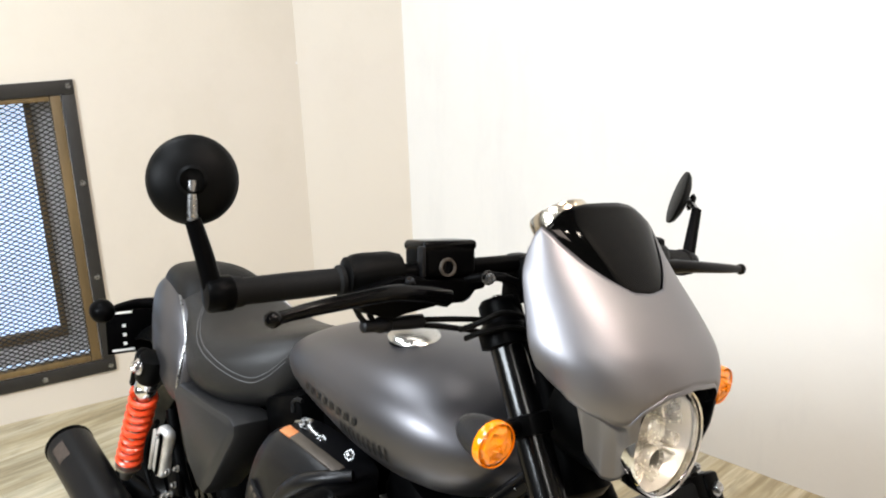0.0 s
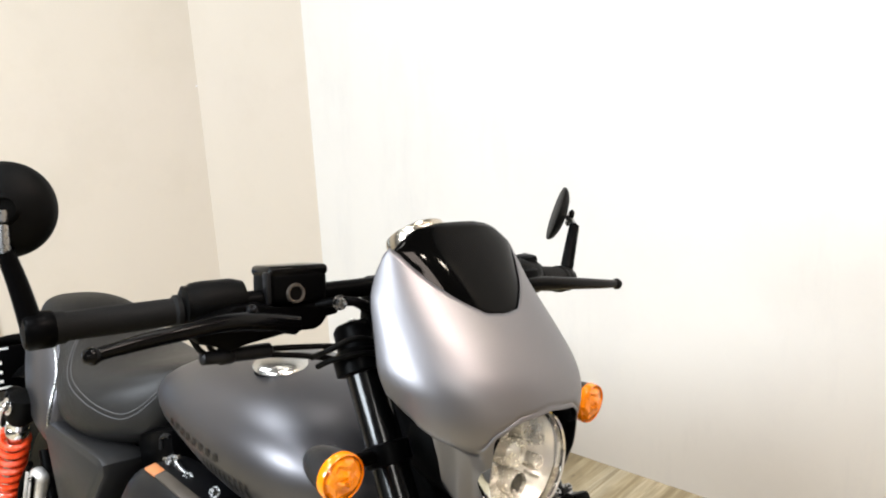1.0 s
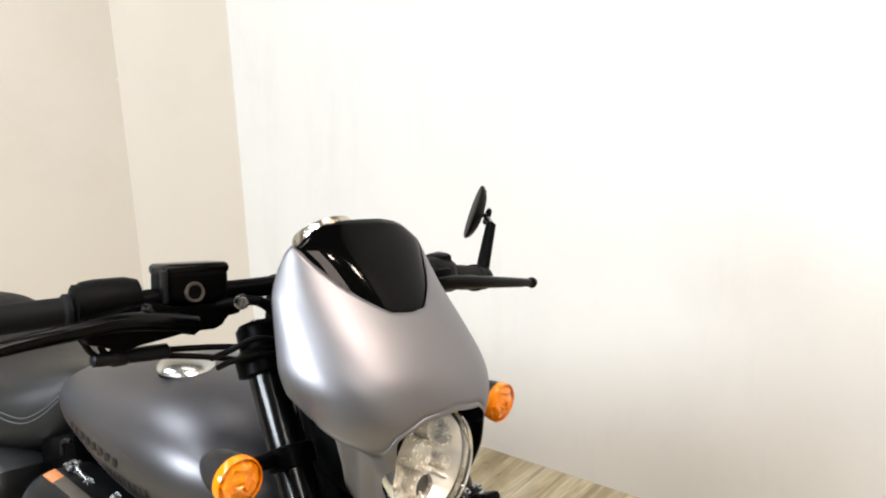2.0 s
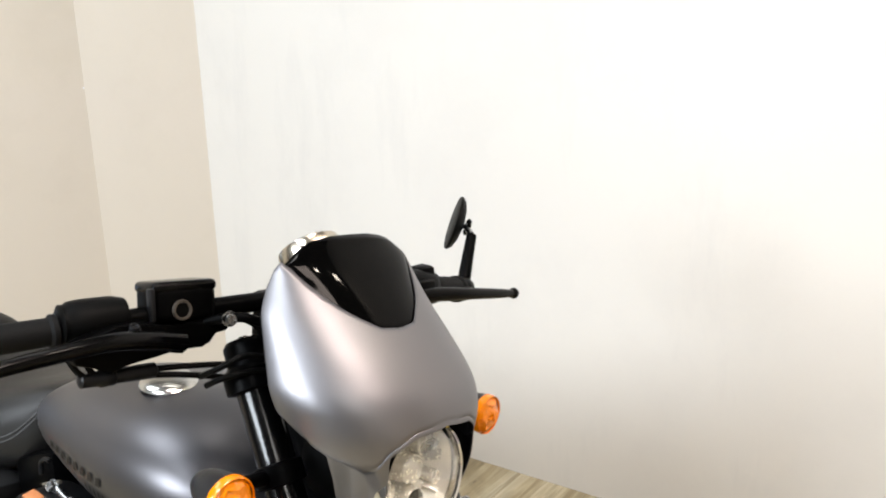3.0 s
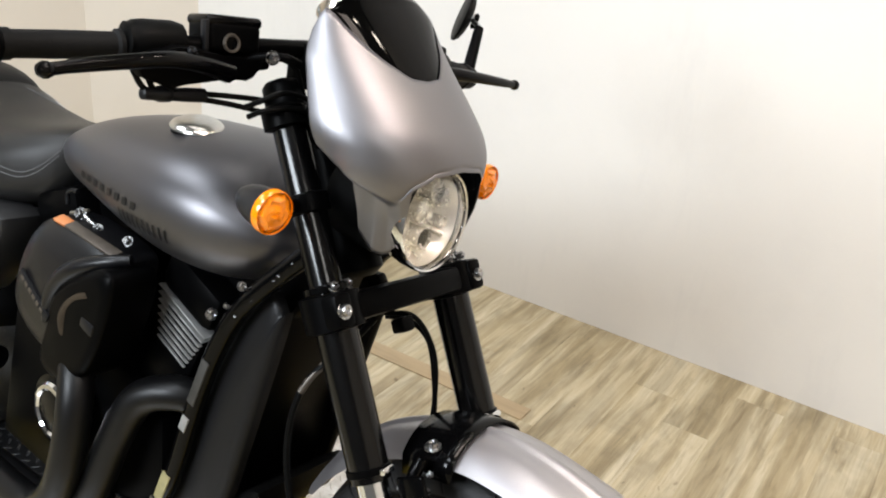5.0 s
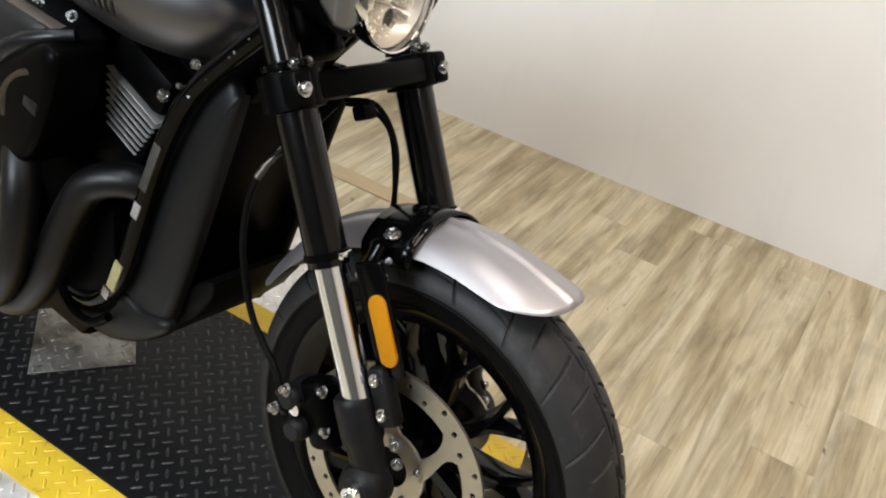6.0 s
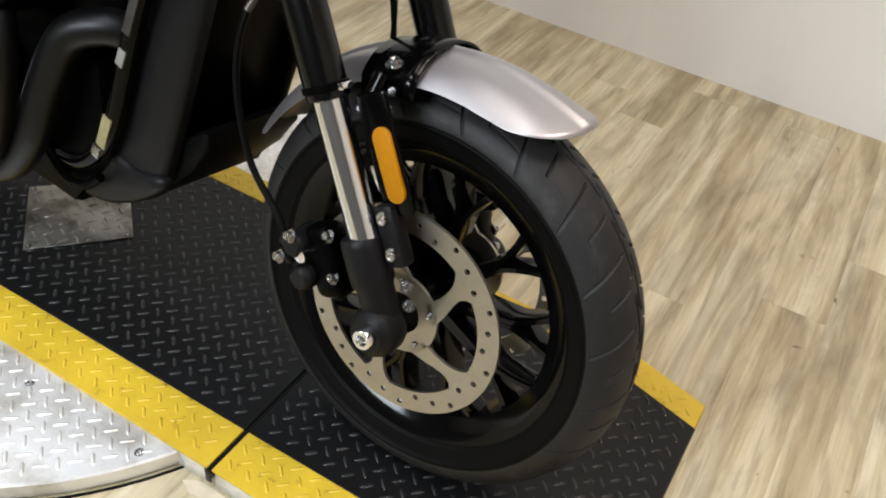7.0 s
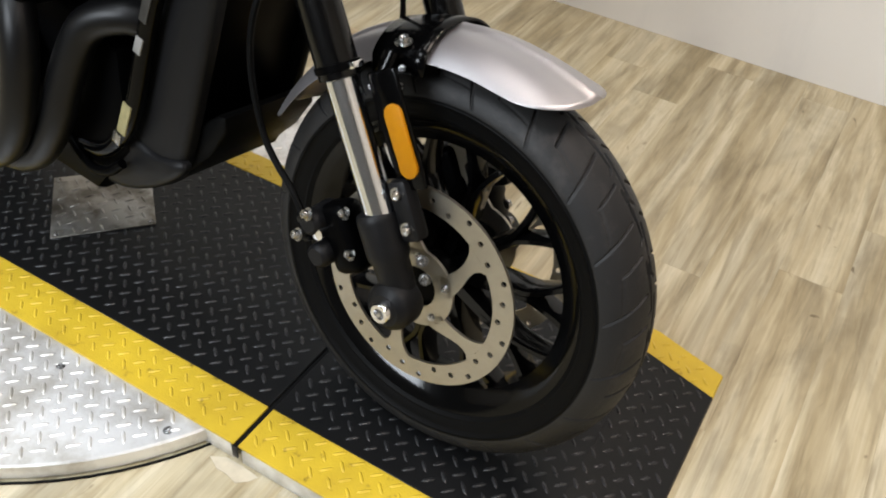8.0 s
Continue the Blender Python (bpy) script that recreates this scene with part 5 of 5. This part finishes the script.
for s in (-1, 1):
    for dx, dy, dz in ((0, 0, 0), (0.002, 0.005, -0.009)):
        pts = []
        for x, y, z in smooth_line([(x, s * y, z) for x, y, z in EDGE], 4):
            p, nrm, _, _ = seat_tree.find_nearest(Vector((x + dx, y + s * dy, z + dz)))
            pts.append(tuple(p + (nrm if nrm.y * s > -0.2 else -nrm) * 0.0004))
        part("stitching", tube(pts, 0.0009, 6, 2), STITCH, seat)
PAD = [(-1.225, 0.79, 0.73, 0.08), (-1.25, 0.826, 0.725, 0.10), (-1.31, 0.842, 0.73, 0.095), (-1.38, 0.838, 0.735, 0.08), (-1.44, 0.824, 0.74, 0.055), (-1.46, 0.81, 0.76, 0.03)]
part("pillion_pad", skin(bmesh.new(), loft(PAD, 2.8)), PADBLACK, bike, "black vinyl pillion pad", smooth=70)
TAIL = [(-1.130, 0.735, 0.60, 0.140), (-1.145, 0.756, 0.59, 0.155), (-1.19, 0.784, 0.585, 0.157), (-1.26, 0.808, 0.60, 0.148), (-1.35, 0.820, 0.63, 0.120), (-1.43, 0.808, 0.655, 0.085), (-1.485, 0.775, 0.67, 0.06), (-1.505, 0.735, 0.68, 0.035)]
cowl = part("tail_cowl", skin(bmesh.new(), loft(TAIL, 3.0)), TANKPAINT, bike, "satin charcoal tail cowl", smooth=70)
cowl_tree = BVHTree.FromPolygons([v.co[:] for v in cowl.data.vertices], [p.vertices[:] for p in cowl.data.polygons])
for s in (-1, 1):
    pts = []
    for x, z in ((-1.27, 0.797), (-1.215, 0.776), (-1.162, 0.742), (-1.142, 0.705), (-1.143, 0.655), (-1.155, 0.62)):
        hit = cowl_tree.ray_cast(Vector((x, s, z)), Vector((0, -s, 0)))[0] or Vector((x, s * 0.14, z))
        pts.append(tuple(hit + Vector((0, s * 0.0008, 0))))
    part("edge_trim", tube(pts, 0.0030, 8, 5), ZINC, cowl, "thin silver edge line")
part("tail_lamp", box(Matrix.Translation((-1.50, 0, 0.70)), 0.03, 0.10, 0.055, 0.01), material("dark_red_lens", (0.10, 0.005, 0.012), 0.2, var=0.1), bike, "dark red tail lamp")
ph = part("plate_holder", box(Matrix.Translation((-1.555, -0.045, 0.645)) @ Matrix.Rotation(radians(-14), 4, "Y"), 0.006, 0.19, 0.10, 0.003), BLACK, bike, "black number-plate holder")
for q in ((-0.105, 0.012), (-0.105, -0.008), (-0.105, 0.032)):
    part("plate_slot", box(Matrix.Translation((-1.555, -0.045, 0.645)) @ Matrix.Rotation(radians(-14), 4, "Y") @ Matrix.Translation((0.0035, q[0] + 0.05, q[1] - 0.02)), 0.002, 0.008, 0.007, 0), WHITE, ph)
for q in (0.042, -0.042):
    part("plate_bar", box(Matrix.Translation((-1.555, -0.045, 0.645)) @ Matrix.Rotation(radians(-14), 4, "Y") @ Matrix.Translation((0.0035, -0.06, q)), 0.002, 0.05, 0.005, 0), WHITE, ph)
sgl = part("rear_signal", lathe([(0.001, -0.03), (0.014, -0.026), (0.024, -0.012), (0.026, 0.0), (0.024, 0.012), (0.012, 0.02), (0.001, 0.022)], axis(Vector((-1.47, -0.18, 0.722)), (-1, 0, 0)), 28), BLACK, bike, "round black rear turn signal")
part("rear_signal_stem", tube([(-1.47, -0.165, 0.722), (-1.50, -0.1, 0.722), (-1.49, -0.04, 0.722)], lambda t: 0.008 + 0.006 * t, 12), BLACK, sgl)

# ---- shock, side cover, muffler ----
for s in (-1, 1):
    A, B = Vector((-1.255, s * 0.16, 0.665)), Vector((-1.372, s * 0.16, 0.385))
    d = (B - A).normalized()
    shock = part("shock_absorber", lathe([(0.010, 0.02), (0.014, 0.03), (0.014, 0.29), (0.010, 0.30)], axis(A, d), 20), CHROME, bike, "rear shock absorber with an orange coil spring")
    part("shock_top", lathe([(0.014, -0.022), (0.024, -0.02), (0.026, 0.0), (0.026, 0.03), (0.022, 0.036)], axis(A, d), 24), PLASTIC, shock)
    part("shock_collar", lathe([(0.018, 0.036), (0.022, 0.038), (0.022, 0.05), (0.02, 0.052), (0.023, 0.056), (0.023, 0.068), (0.018, 0.07)], axis(A, d), 24), CHROME, shock)
    mm = axis(A, d)
    turns = 9.5
    pts = [tuple(mm @ Vector((0.0235 * math.cos(2 * math.pi * turns * k / 190), 0.0235 * math.sin(2 * math.pi * turns * k / 190), 0.072 + 0.195 * k / 190))) for k in range(191)]
    part("coil_spring", tube(pts, 0.0062, 8, 1), ORANGE, shock, "orange enamelled coil spring")
    part("shock_cup", lathe([(0.012, 0.27), (0.027, 0.271), (0.027, 0.277), (0.014, 0.285), (0.012, 0.31)], axis(A, d), 24), STEEL, shock)
    part("reservoir", lathe([(0.006, -0.045), (0.016, -0.04), (0.018, -0.03), (0.018, 0.04), (0.012, 0.046)], axis(A + Vector((-0.045, 0, -0.02)), d), 20), BLACK, shock)
    bolt(shock, A + Vector((0, s * 0.026, 0)), (0.1, s, 0.1), 0.011, 0.012, CHROME)
    cov = [(-1.17, 0.652), (-1.155, 0.664), (-0.932, 0.668), (-0.914, 0.660), (-0.912, 0.640), (-0.99, 0.52), (-1.02, 0.488), (-1.05, 0.492), (-1.085, 0.535)]
    part("side_cover", prism(cov, side_plane(s * 0.075, -s), 0.082, 0.012), SIDEGREY, bike, "dark grey plastic side cover")
muff = part("muffler", tube([(-1.60, -0.205, 0.375), (-1.45, -0.20, 0.335), (-1.25, -0.195, 0.285), (-1.05, -0.185, 0.235), (-0.95, -0.175, 0.215)], lambda t: 0.052 if t < 0.8 else 0.052 - 0.1 * (t - 0.8), 28, 5), COVERGREY, bike, "matt black muffler")
bm = bmesh.new()
ax0, ax1 = Vector((-1.60, -0.205, 0.375)), Vector((-1.45, -0.20, 0.335))
along_axis = (ax1 - ax0).normalized()
rad_out = Vector((0, -1, 0))
rad_up = along_axis.cross(rad_out).normalized()
rad_up = rad_up if rad_up.z > 0 else -rad_up
rows = []
for k in range(7):
    a = radians(20 + 35 * k / 6)
    rows.append([bm.verts.new(ax0 + along_axis * d + (rad_out * math.cos(a) + rad_up * math.sin(a)) * 0.0526) for d in (0.035, 0.085)])
for p, q in zip(rows, rows[1:]):
    bm.faces.new((p[0], p[1], q[1], q[0]))
part("muffler_label", bm, LABELBROWN, muff, "small worn brown label")
part("end_cap", lathe([(0.025, 0.004), (0.046, 0.004), (0.0535, 0.0), (0.0535, -0.008), (0.051, -0.01)], axis(ax0, -along_axis), 36), BLACK, muff)
bm = bmesh.new()
rows = []
for j in range(13):
    q = -1 + j / 6
    rows.append([bm.verts.new((-1.43 + (0.36 - 0.03 * q ** 4) * math.cos(radians(a)), 0.02 + 0.095 * q, 0.315 + (0.36 - 0.03 * q ** 4) * math.sin(radians(a)))) for a in range(10, 135, 8)])
for p, q in zip(rows, rows[1:]):
    for j in range(len(p) - 1):
        bm.faces.new((p[j], p[j + 1], q[j + 1], q[j]))
solid(part("rear_mudguard", bm, PLASTIC, bike, "black plastic inner rear mudguard", smooth=60), 0.004, 1)
part("swingarm", tube([(-1.0, -0.11, 0.36), (-1.25, -0.12, 0.34), (-1.5, -0.12, 0.315)], 0.024, 14), BLACK, bike, "black swingarm")
part("swingarm", tube([(-1.0, 0.11, 0.36), (-1.25, 0.12, 0.34), (-1.5, 0.12, 0.315)], 0.024, 14), BLACK, bike)
rc = part("rear_caliper", box(Matrix.Translation((-1.205, -0.15, 0.50)) @ Matrix.Rotation(radians(14), 4, "Y"), 0.042, 0.03, 0.11, 0.013, seg=3), ALU, bike, "bright rear brake part")
part("rear_brace", tube([(-1.22, -0.13, 0.58), (-1.16, -0.13, 0.46), (-1.08, -0.13, 0.40)], 0.012, 12), BLACK, bike)
for dx in (-0.016, 0.014):
    part("caliper_fin", box(Matrix.Translation((-1.205 + dx, -0.167, 0.502)) @ Matrix.Rotation(radians(14), 4, "Y"), 0.006, 0.006, 0.095, 0.002), BLACK if dx > 0 else ALU, rc)
part("brake_line", tube([(-1.24, -0.15, 0.55), (-1.27, -0.155, 0.50), (-1.265, -0.16, 0.44), (-1.22, -0.16, 0.40)], 0.006, 10), BLACK, rc)
part("linkage_plate", box(Matrix.Translation((-1.15, -0.15, 0.455)) @ Matrix.Rotation(radians(-20), 4, "Y"), 0.05, 0.012, 0.05, 0.006), BLACK, rc)
for p in ((-1.165, -0.158, 0.475), (-1.135, -0.158, 0.46), (-1.15, -0.158, 0.435), (-1.19, -0.166, 0.54), (-1.175, -0.16, 0.42), (-1.12, -0.16, 0.50)):
    bolt(rc, p, (0, -1, 0.1), 0.0045, 0.007)
part("stand", tube([(-0.95, 0.1, 0.25), (-0.93, 0.22, 0.10), (-0.90, 0.31, 0.055)], 0.010, 10), BLACK, bike, "black side stand")

# ---- engine ----
eng = part("engine_block", prism([(-0.98, 0.22), (-0.58, 0.20), (-0.50, 0.30), (-0.52, 0.46), (-0.66, 0.52), (-0.95, 0.50)], side_plane(0.11), 0.22, 0.02), BLACK, bike, "black V-twin engine")
CYL = (((-0.60, 0.42), (-0.505, 0.665)), ((-0.76, 0.44), (-0.86, 0.70)))
for (x0, z0), (x1, z1) in CYL:
    d = Vector((x1 - x0, 0, z1 - z0)).normalized()
    c = Matrix(((d.z, 0, d.x, x0), (0, 1, 0, 0), (-d.x, 0, d.z, z0), (0, 0, 0, 1)))
    barrel = part("cylinder", box(c @ Matrix.Translation((0, 0, 0.11)), 0.10 if x1 > -0.6 else 0.135, 0.170 if x1 > -0.6 else 0.15, 0.22, 0.012), BLACK, bike)
    for k in range(8 if x1 > -0.6 else 0):
        f = k / 7
        u0, u1 = -0.036 - 0.036 * f, 0.037 + 0.014 * f
        part("cooling_fin", box(c @ Matrix.Translation(((u0 + u1) / 2, 0, 0.155 + 0.0104 * k)), u1 - u0, 0.178, 0.0024, 0.0007, seg=1), FIN, barrel)
    part("cylinder_head", box(c @ Matrix.Translation((-0.01, 0, 0.268)), 0.13, 0.187, 0.07, 0.02), BLACK, barrel)
for p, r in (((-0.43, -0.115, 0.675), 0.006), ((-0.374, -0.118, 0.738), 0.0045), ((-0.40, -0.118, 0.70), 0.003)):
    bolt(eng, p, (0.9, -0.3, 0.3), r, 0.006)
part("frame_tube", tube([(-0.28, -0.09, 0.82), (-0.355, -0.105, 0.735), (-0.393, -0.11, 0.68), (-0.422, -0.112, 0.61), (-0.446, -0.112, 0.53), (-0.478, -0.112, 0.395), (-0.505, -0.112, 0.335), (-0.55, -0.11, 0.29), (-0.62, -0.1, 0.27)], 0.014, 14), GLOSS, bike, "gloss black frame tube")
part("frame_tube", tube([(-0.28, 0.09, 0.82), (-0.355, 0.105, 0.735), (-0.393, 0.11, 0.68), (-0.422, 0.112, 0.61), (-0.446, 0.112, 0.53), (-0.478, 0.112, 0.395), (-0.505, 0.112, 0.335), (-0.55, 0.11, 0.29), (-0.62, 0.1, 0.27)], 0.014, 14), GLOSS, bike)
# tiny bright studs modelled in place of glints on the gloss tube
for k, f in enumerate((0.12, 0.30, 0.37, 0.68, 0.93)):
    bolt(bike, (-0.297 - 0.096 * f + 0.008, -0.094 - 0.016 * f - 0.011, 0.803 - 0.123 * f + 0.006), (0.4, -0.8, 0.5), 0.001 + 0.0005 * ((k * 5) % 3), 0.002)
part("steering_head", lathe([(0.02, -0.12), (0.034, -0.11), (0.034, 0.08), (0.02, 0.09)], fork_m(0.885, 0, -0.03), 24), BLACK, bike)

part("frame_backbone", prism([(-1.12, 0.50), (-1.10, 0.66), (-0.95, 0.73), (-0.80, 0.745), (-0.5, 0.72), (-0.37, 0.77), (-0.30, 0.80), (-0.32, 0.72), (-0.41, 0.60), (-0.46, 0.46)], side_plane(0.06), 0.11, 0.01), BLACK, bike, "black frame backbone over the engine")
# air cleaner
AIR = [(-0.83, 0.56), (-0.818, 0.63), (-0.787, 0.69), (-0.745, 0.72), (-0.66, 0.722), (-0.59, 0.712), (-0.574, 0.69), (-0.60, 0.62), (-0.635, 0.54), (-0.675, 0.505), (-0.73, 0.50), (-0.79, 0.52)]
air = part("air_cleaner", pillow(AIR, side_plane(-0.10), 0.095, 0.045), COVERGREY, bike, "satin dark grey air cleaner hood with a bronze strip", smooth=50)
part("trim_strip", box(Matrix.Translation((-0.645, -0.1625, 0.7185)) @ Matrix.Rotation(radians(3.4), 4, "Y") @ Matrix.Rotation(radians(16), 4, "X"), 0.122, 0.018, 0.004, 0.001), COPPER, air, "worn bronze trim strip")
part("trim_tip", box(Matrix.Translation((-0.722, -0.1625, 0.7222)) @ Matrix.Rotation(radians(2), 4, "Y") @ Matrix.Rotation(radians(16), 4, "X"), 0.03, 0.018, 0.004, 0.001), DULLORANGE, air, "orange end of the trim strip")
# the open front below the hood's edge
MOUTH = [(-0.715, 0.500), (-0.700, 0.570), (-0.690, 0.612), (-0.667, 0.645), (-0.630, 0.672), (-0.580, 0.700), (-0.548, 0.690), (-0.560, 0.62), (-0.60, 0.53), (-0.66, 0.490)]
mouth = part("intake_mouth", pillow(MOUTH, side_plane(-0.12), 0.080, 0.012), BLACK, air, "open black intake under the hood", smooth=50)
part("hood_lip", tube([(-0.566, -0.152, 0.712), (-0.594, -0.172, 0.702), (-0.636, -0.1875, 0.682), (-0.673, -0.192, 0.652), (-0.698, -0.192, 0.614), (-0.706, -0.191, 0.572)], lambda t: 0.008 + 0.006 * math.sin(math.pi * t), 14), COVERGREY, air, "rolled edge of the hood")
part("intake_mesh", tube([(-0.648, -0.193, 0.575), (-0.650, -0.194, 0.600), (-0.642, -0.194, 0.622), (-0.622, -0.193, 0.642), (-0.597, -0.190, 0.655), (-0.575, -0.186, 0.660)], lambda t: 0.011 + 0.0015 * math.sin(9 * t), 9, 4), GRILLE, mouth, "dull brown metal intake mesh")
part("intake_stop", box(Matrix.Translation((-0.590, -0.196, 0.612)) @ Matrix.Rotation(radians(14), 4, "Y"), 0.032, 0.012, 0.02, 0.003), GREYPLASTIC, mouth)
BM = Matrix.Translation((-0.730, -0.1985, 0.606)) @ Matrix.Rotation(radians(31), 4, "Y")
badge = part("badge_plate", box(BM, 0.094, 0.006, 0.016, 0.002), GREYPLASTIC, air, "narrow badge with worn pale marks")
for k in range(6):
    part("badge_mark", box(BM @ Matrix.Translation((-0.034 + 0.0125 * k, -0.0035, 0.0)), 0.008, 0.001, 0.007, 0), COPPER, badge)
# linkage under the tank's edge
link = part("throttle_link", tube([(-0.724, -0.132, 0.729), (-0.70, -0.132, 0.722), (-0.672, -0.132, 0.716)], 0.0055, 10), ZINC, bike, "bright throttle linkage")
for p, r in (((-0.722, -0.136, 0.729), 0.007), ((-0.676, -0.136, 0.718), 0.007), ((-0.655, -0.136, 0.714), 0.0045), ((-0.597, -0.138, 0.728), 0.0055)):
    bolt(link, p, (0.2, -0.9, 0.4), r, 0.007)
part("link_rod", tube([(-0.757, -0.13, 0.719), (-0.735, -0.13, 0.728), (-0.711, -0.13, 0.738)], 0.0028, 8), STEEL, link)
part("link_spring", tube([(-0.775, -0.125, 0.728), (-0.776, -0.125, 0.744), (-0.764, -0.125, 0.753), (-0.750, -0.125, 0.755)], 0.0035, 8), GREYPLASTIC, link)
# timing cover
tc = part("timing_cover", lathe([(0.001, 0.03), (0.04, 0.028), (0.05, 0.024), (0.062, 0.022), (0.066, 0.014), (0.066, 0.0)], Matrix.Translation((-0.735, -0.13, 0.39)) @ YAX, 36), GLOSS, bike, "round polished engine cover")
part("cover_ring", lathe([(0.036, 0.029), (0.04, 0.032), (0.046, 0.031), (0.05, 0.026)], Matrix.Translation((-0.735, -0.13, 0.39)) @ YAX, 36, cap=False), CHROME, tc)
# exhaust pipes
part("exhaust_pipe", tube([(-0.47, -0.085, 0.515), (-0.50, -0.11, 0.52), (-0.545, -0.135, 0.495), (-0.575, -0.15, 0.42), (-0.60, -0.16, 0.33), (-0.645, -0.165, 0.262), (-0.72, -0.168, 0.235), (-0.85, -0.17, 0.225), (-1.0, -0.175, 0.225)], 0.0265, 20, 7), PIPE, bike, "satin black exhaust pipe")
part("exhaust_pipe", tube([(-0.70, -0.12, 0.56), (-0.66, -0.165, 0.535), (-0.622, -0.19, 0.48), (-0.618, -0.198, 0.40), (-0.64, -0.2, 0.315), (-0.69, -0.2, 0.258), (-0.77, -0.195, 0.238), (-0.95, -0.185, 0.228)], 0.0265, 20, 7), PIPE, bike, "satin black exhaust pipe")

# radiator shroud
RAD = [(-0.363, 0.722), (-0.345, 0.724), (-0.330, 0.706), (-0.328, 0.676), (-0.398, 0.343), (-0.43, 0.274), (-0.49, 0.246), (-0.545, 0.232), (-0.552, 0.245), (-0.518, 0.315), (-0.462, 0.496), (-0.421, 0.621)]
shroud = part("radiator_shroud", pillow(RAD, side_plane(-0.068), 0.026, 0.014, 4), GREYPLASTIC, bike, "matt black radiator shroud")
part("radiator_shroud", prism(RAD, side_plane(0.145), 0.022, 0.008), PLASTIC, bike, "matt black radiator shroud")
part("radiator_core", prism([(-0.36, 0.71), (-0.345, 0.69), (-0.415, 0.34), (-0.50, 0.265), (-0.535, 0.28), (-0.50, 0.40), (-0.43, 0.64)], side_plane(0.122), 0.189, 0.004), BLACK, bike, "black radiator core")
CHIN = [(-0.53, 0.245), (-0.50, 0.24), (-0.43, 0.276), (-0.375, 0.338), (-0.345, 0.385), (-0.346, 0.412), (-0.362, 0.41), (-0.44, 0.345)]
part("radiator_chin", prism(CHIN, side_plane(0.125), 0.19, 0.006), PLASTIC, bike, "black plastic radiator chin")
DUCT = [(-0.516, 0.325), (-0.455, 0.319), (-0.402, 0.325), (-0.400, 0.305), (-0.45, 0.262), (-0.517, 0.229), (-0.572, 0.221), (-0.566, 0.24)]
part("shroud_duct", pillow(DUCT, side_plane(-0.08), 0.022, 0.012, 4), GREYPLASTIC, shroud, "moulded lower end of the shroud")
for x, z, h, m_, w in ((-0.431, 0.572, 0.08, STICKER, 0.015), (-0.452, 0.497, 0.026, PAPER, 0.014), (-0.486, 0.372, 0.055, STICKERY, 0.018), (-0.504, 0.334, 0.02, ZINC, 0.016)):
    part("label", box(Matrix.Translation((x, -0.1255, z)) @ Matrix.Rotation(radians(17), 4, "Y"), w, 0.003, h, 0.001), m_, shroud)
part("brake_pedal_arm", tube([(-0.50, -0.12, 0.29), (-0.53, -0.125, 0.265), (-0.58, -0.12, 0.255), (-0.64, -0.11, 0.28)], 0.008, 10), BLACK, bike)
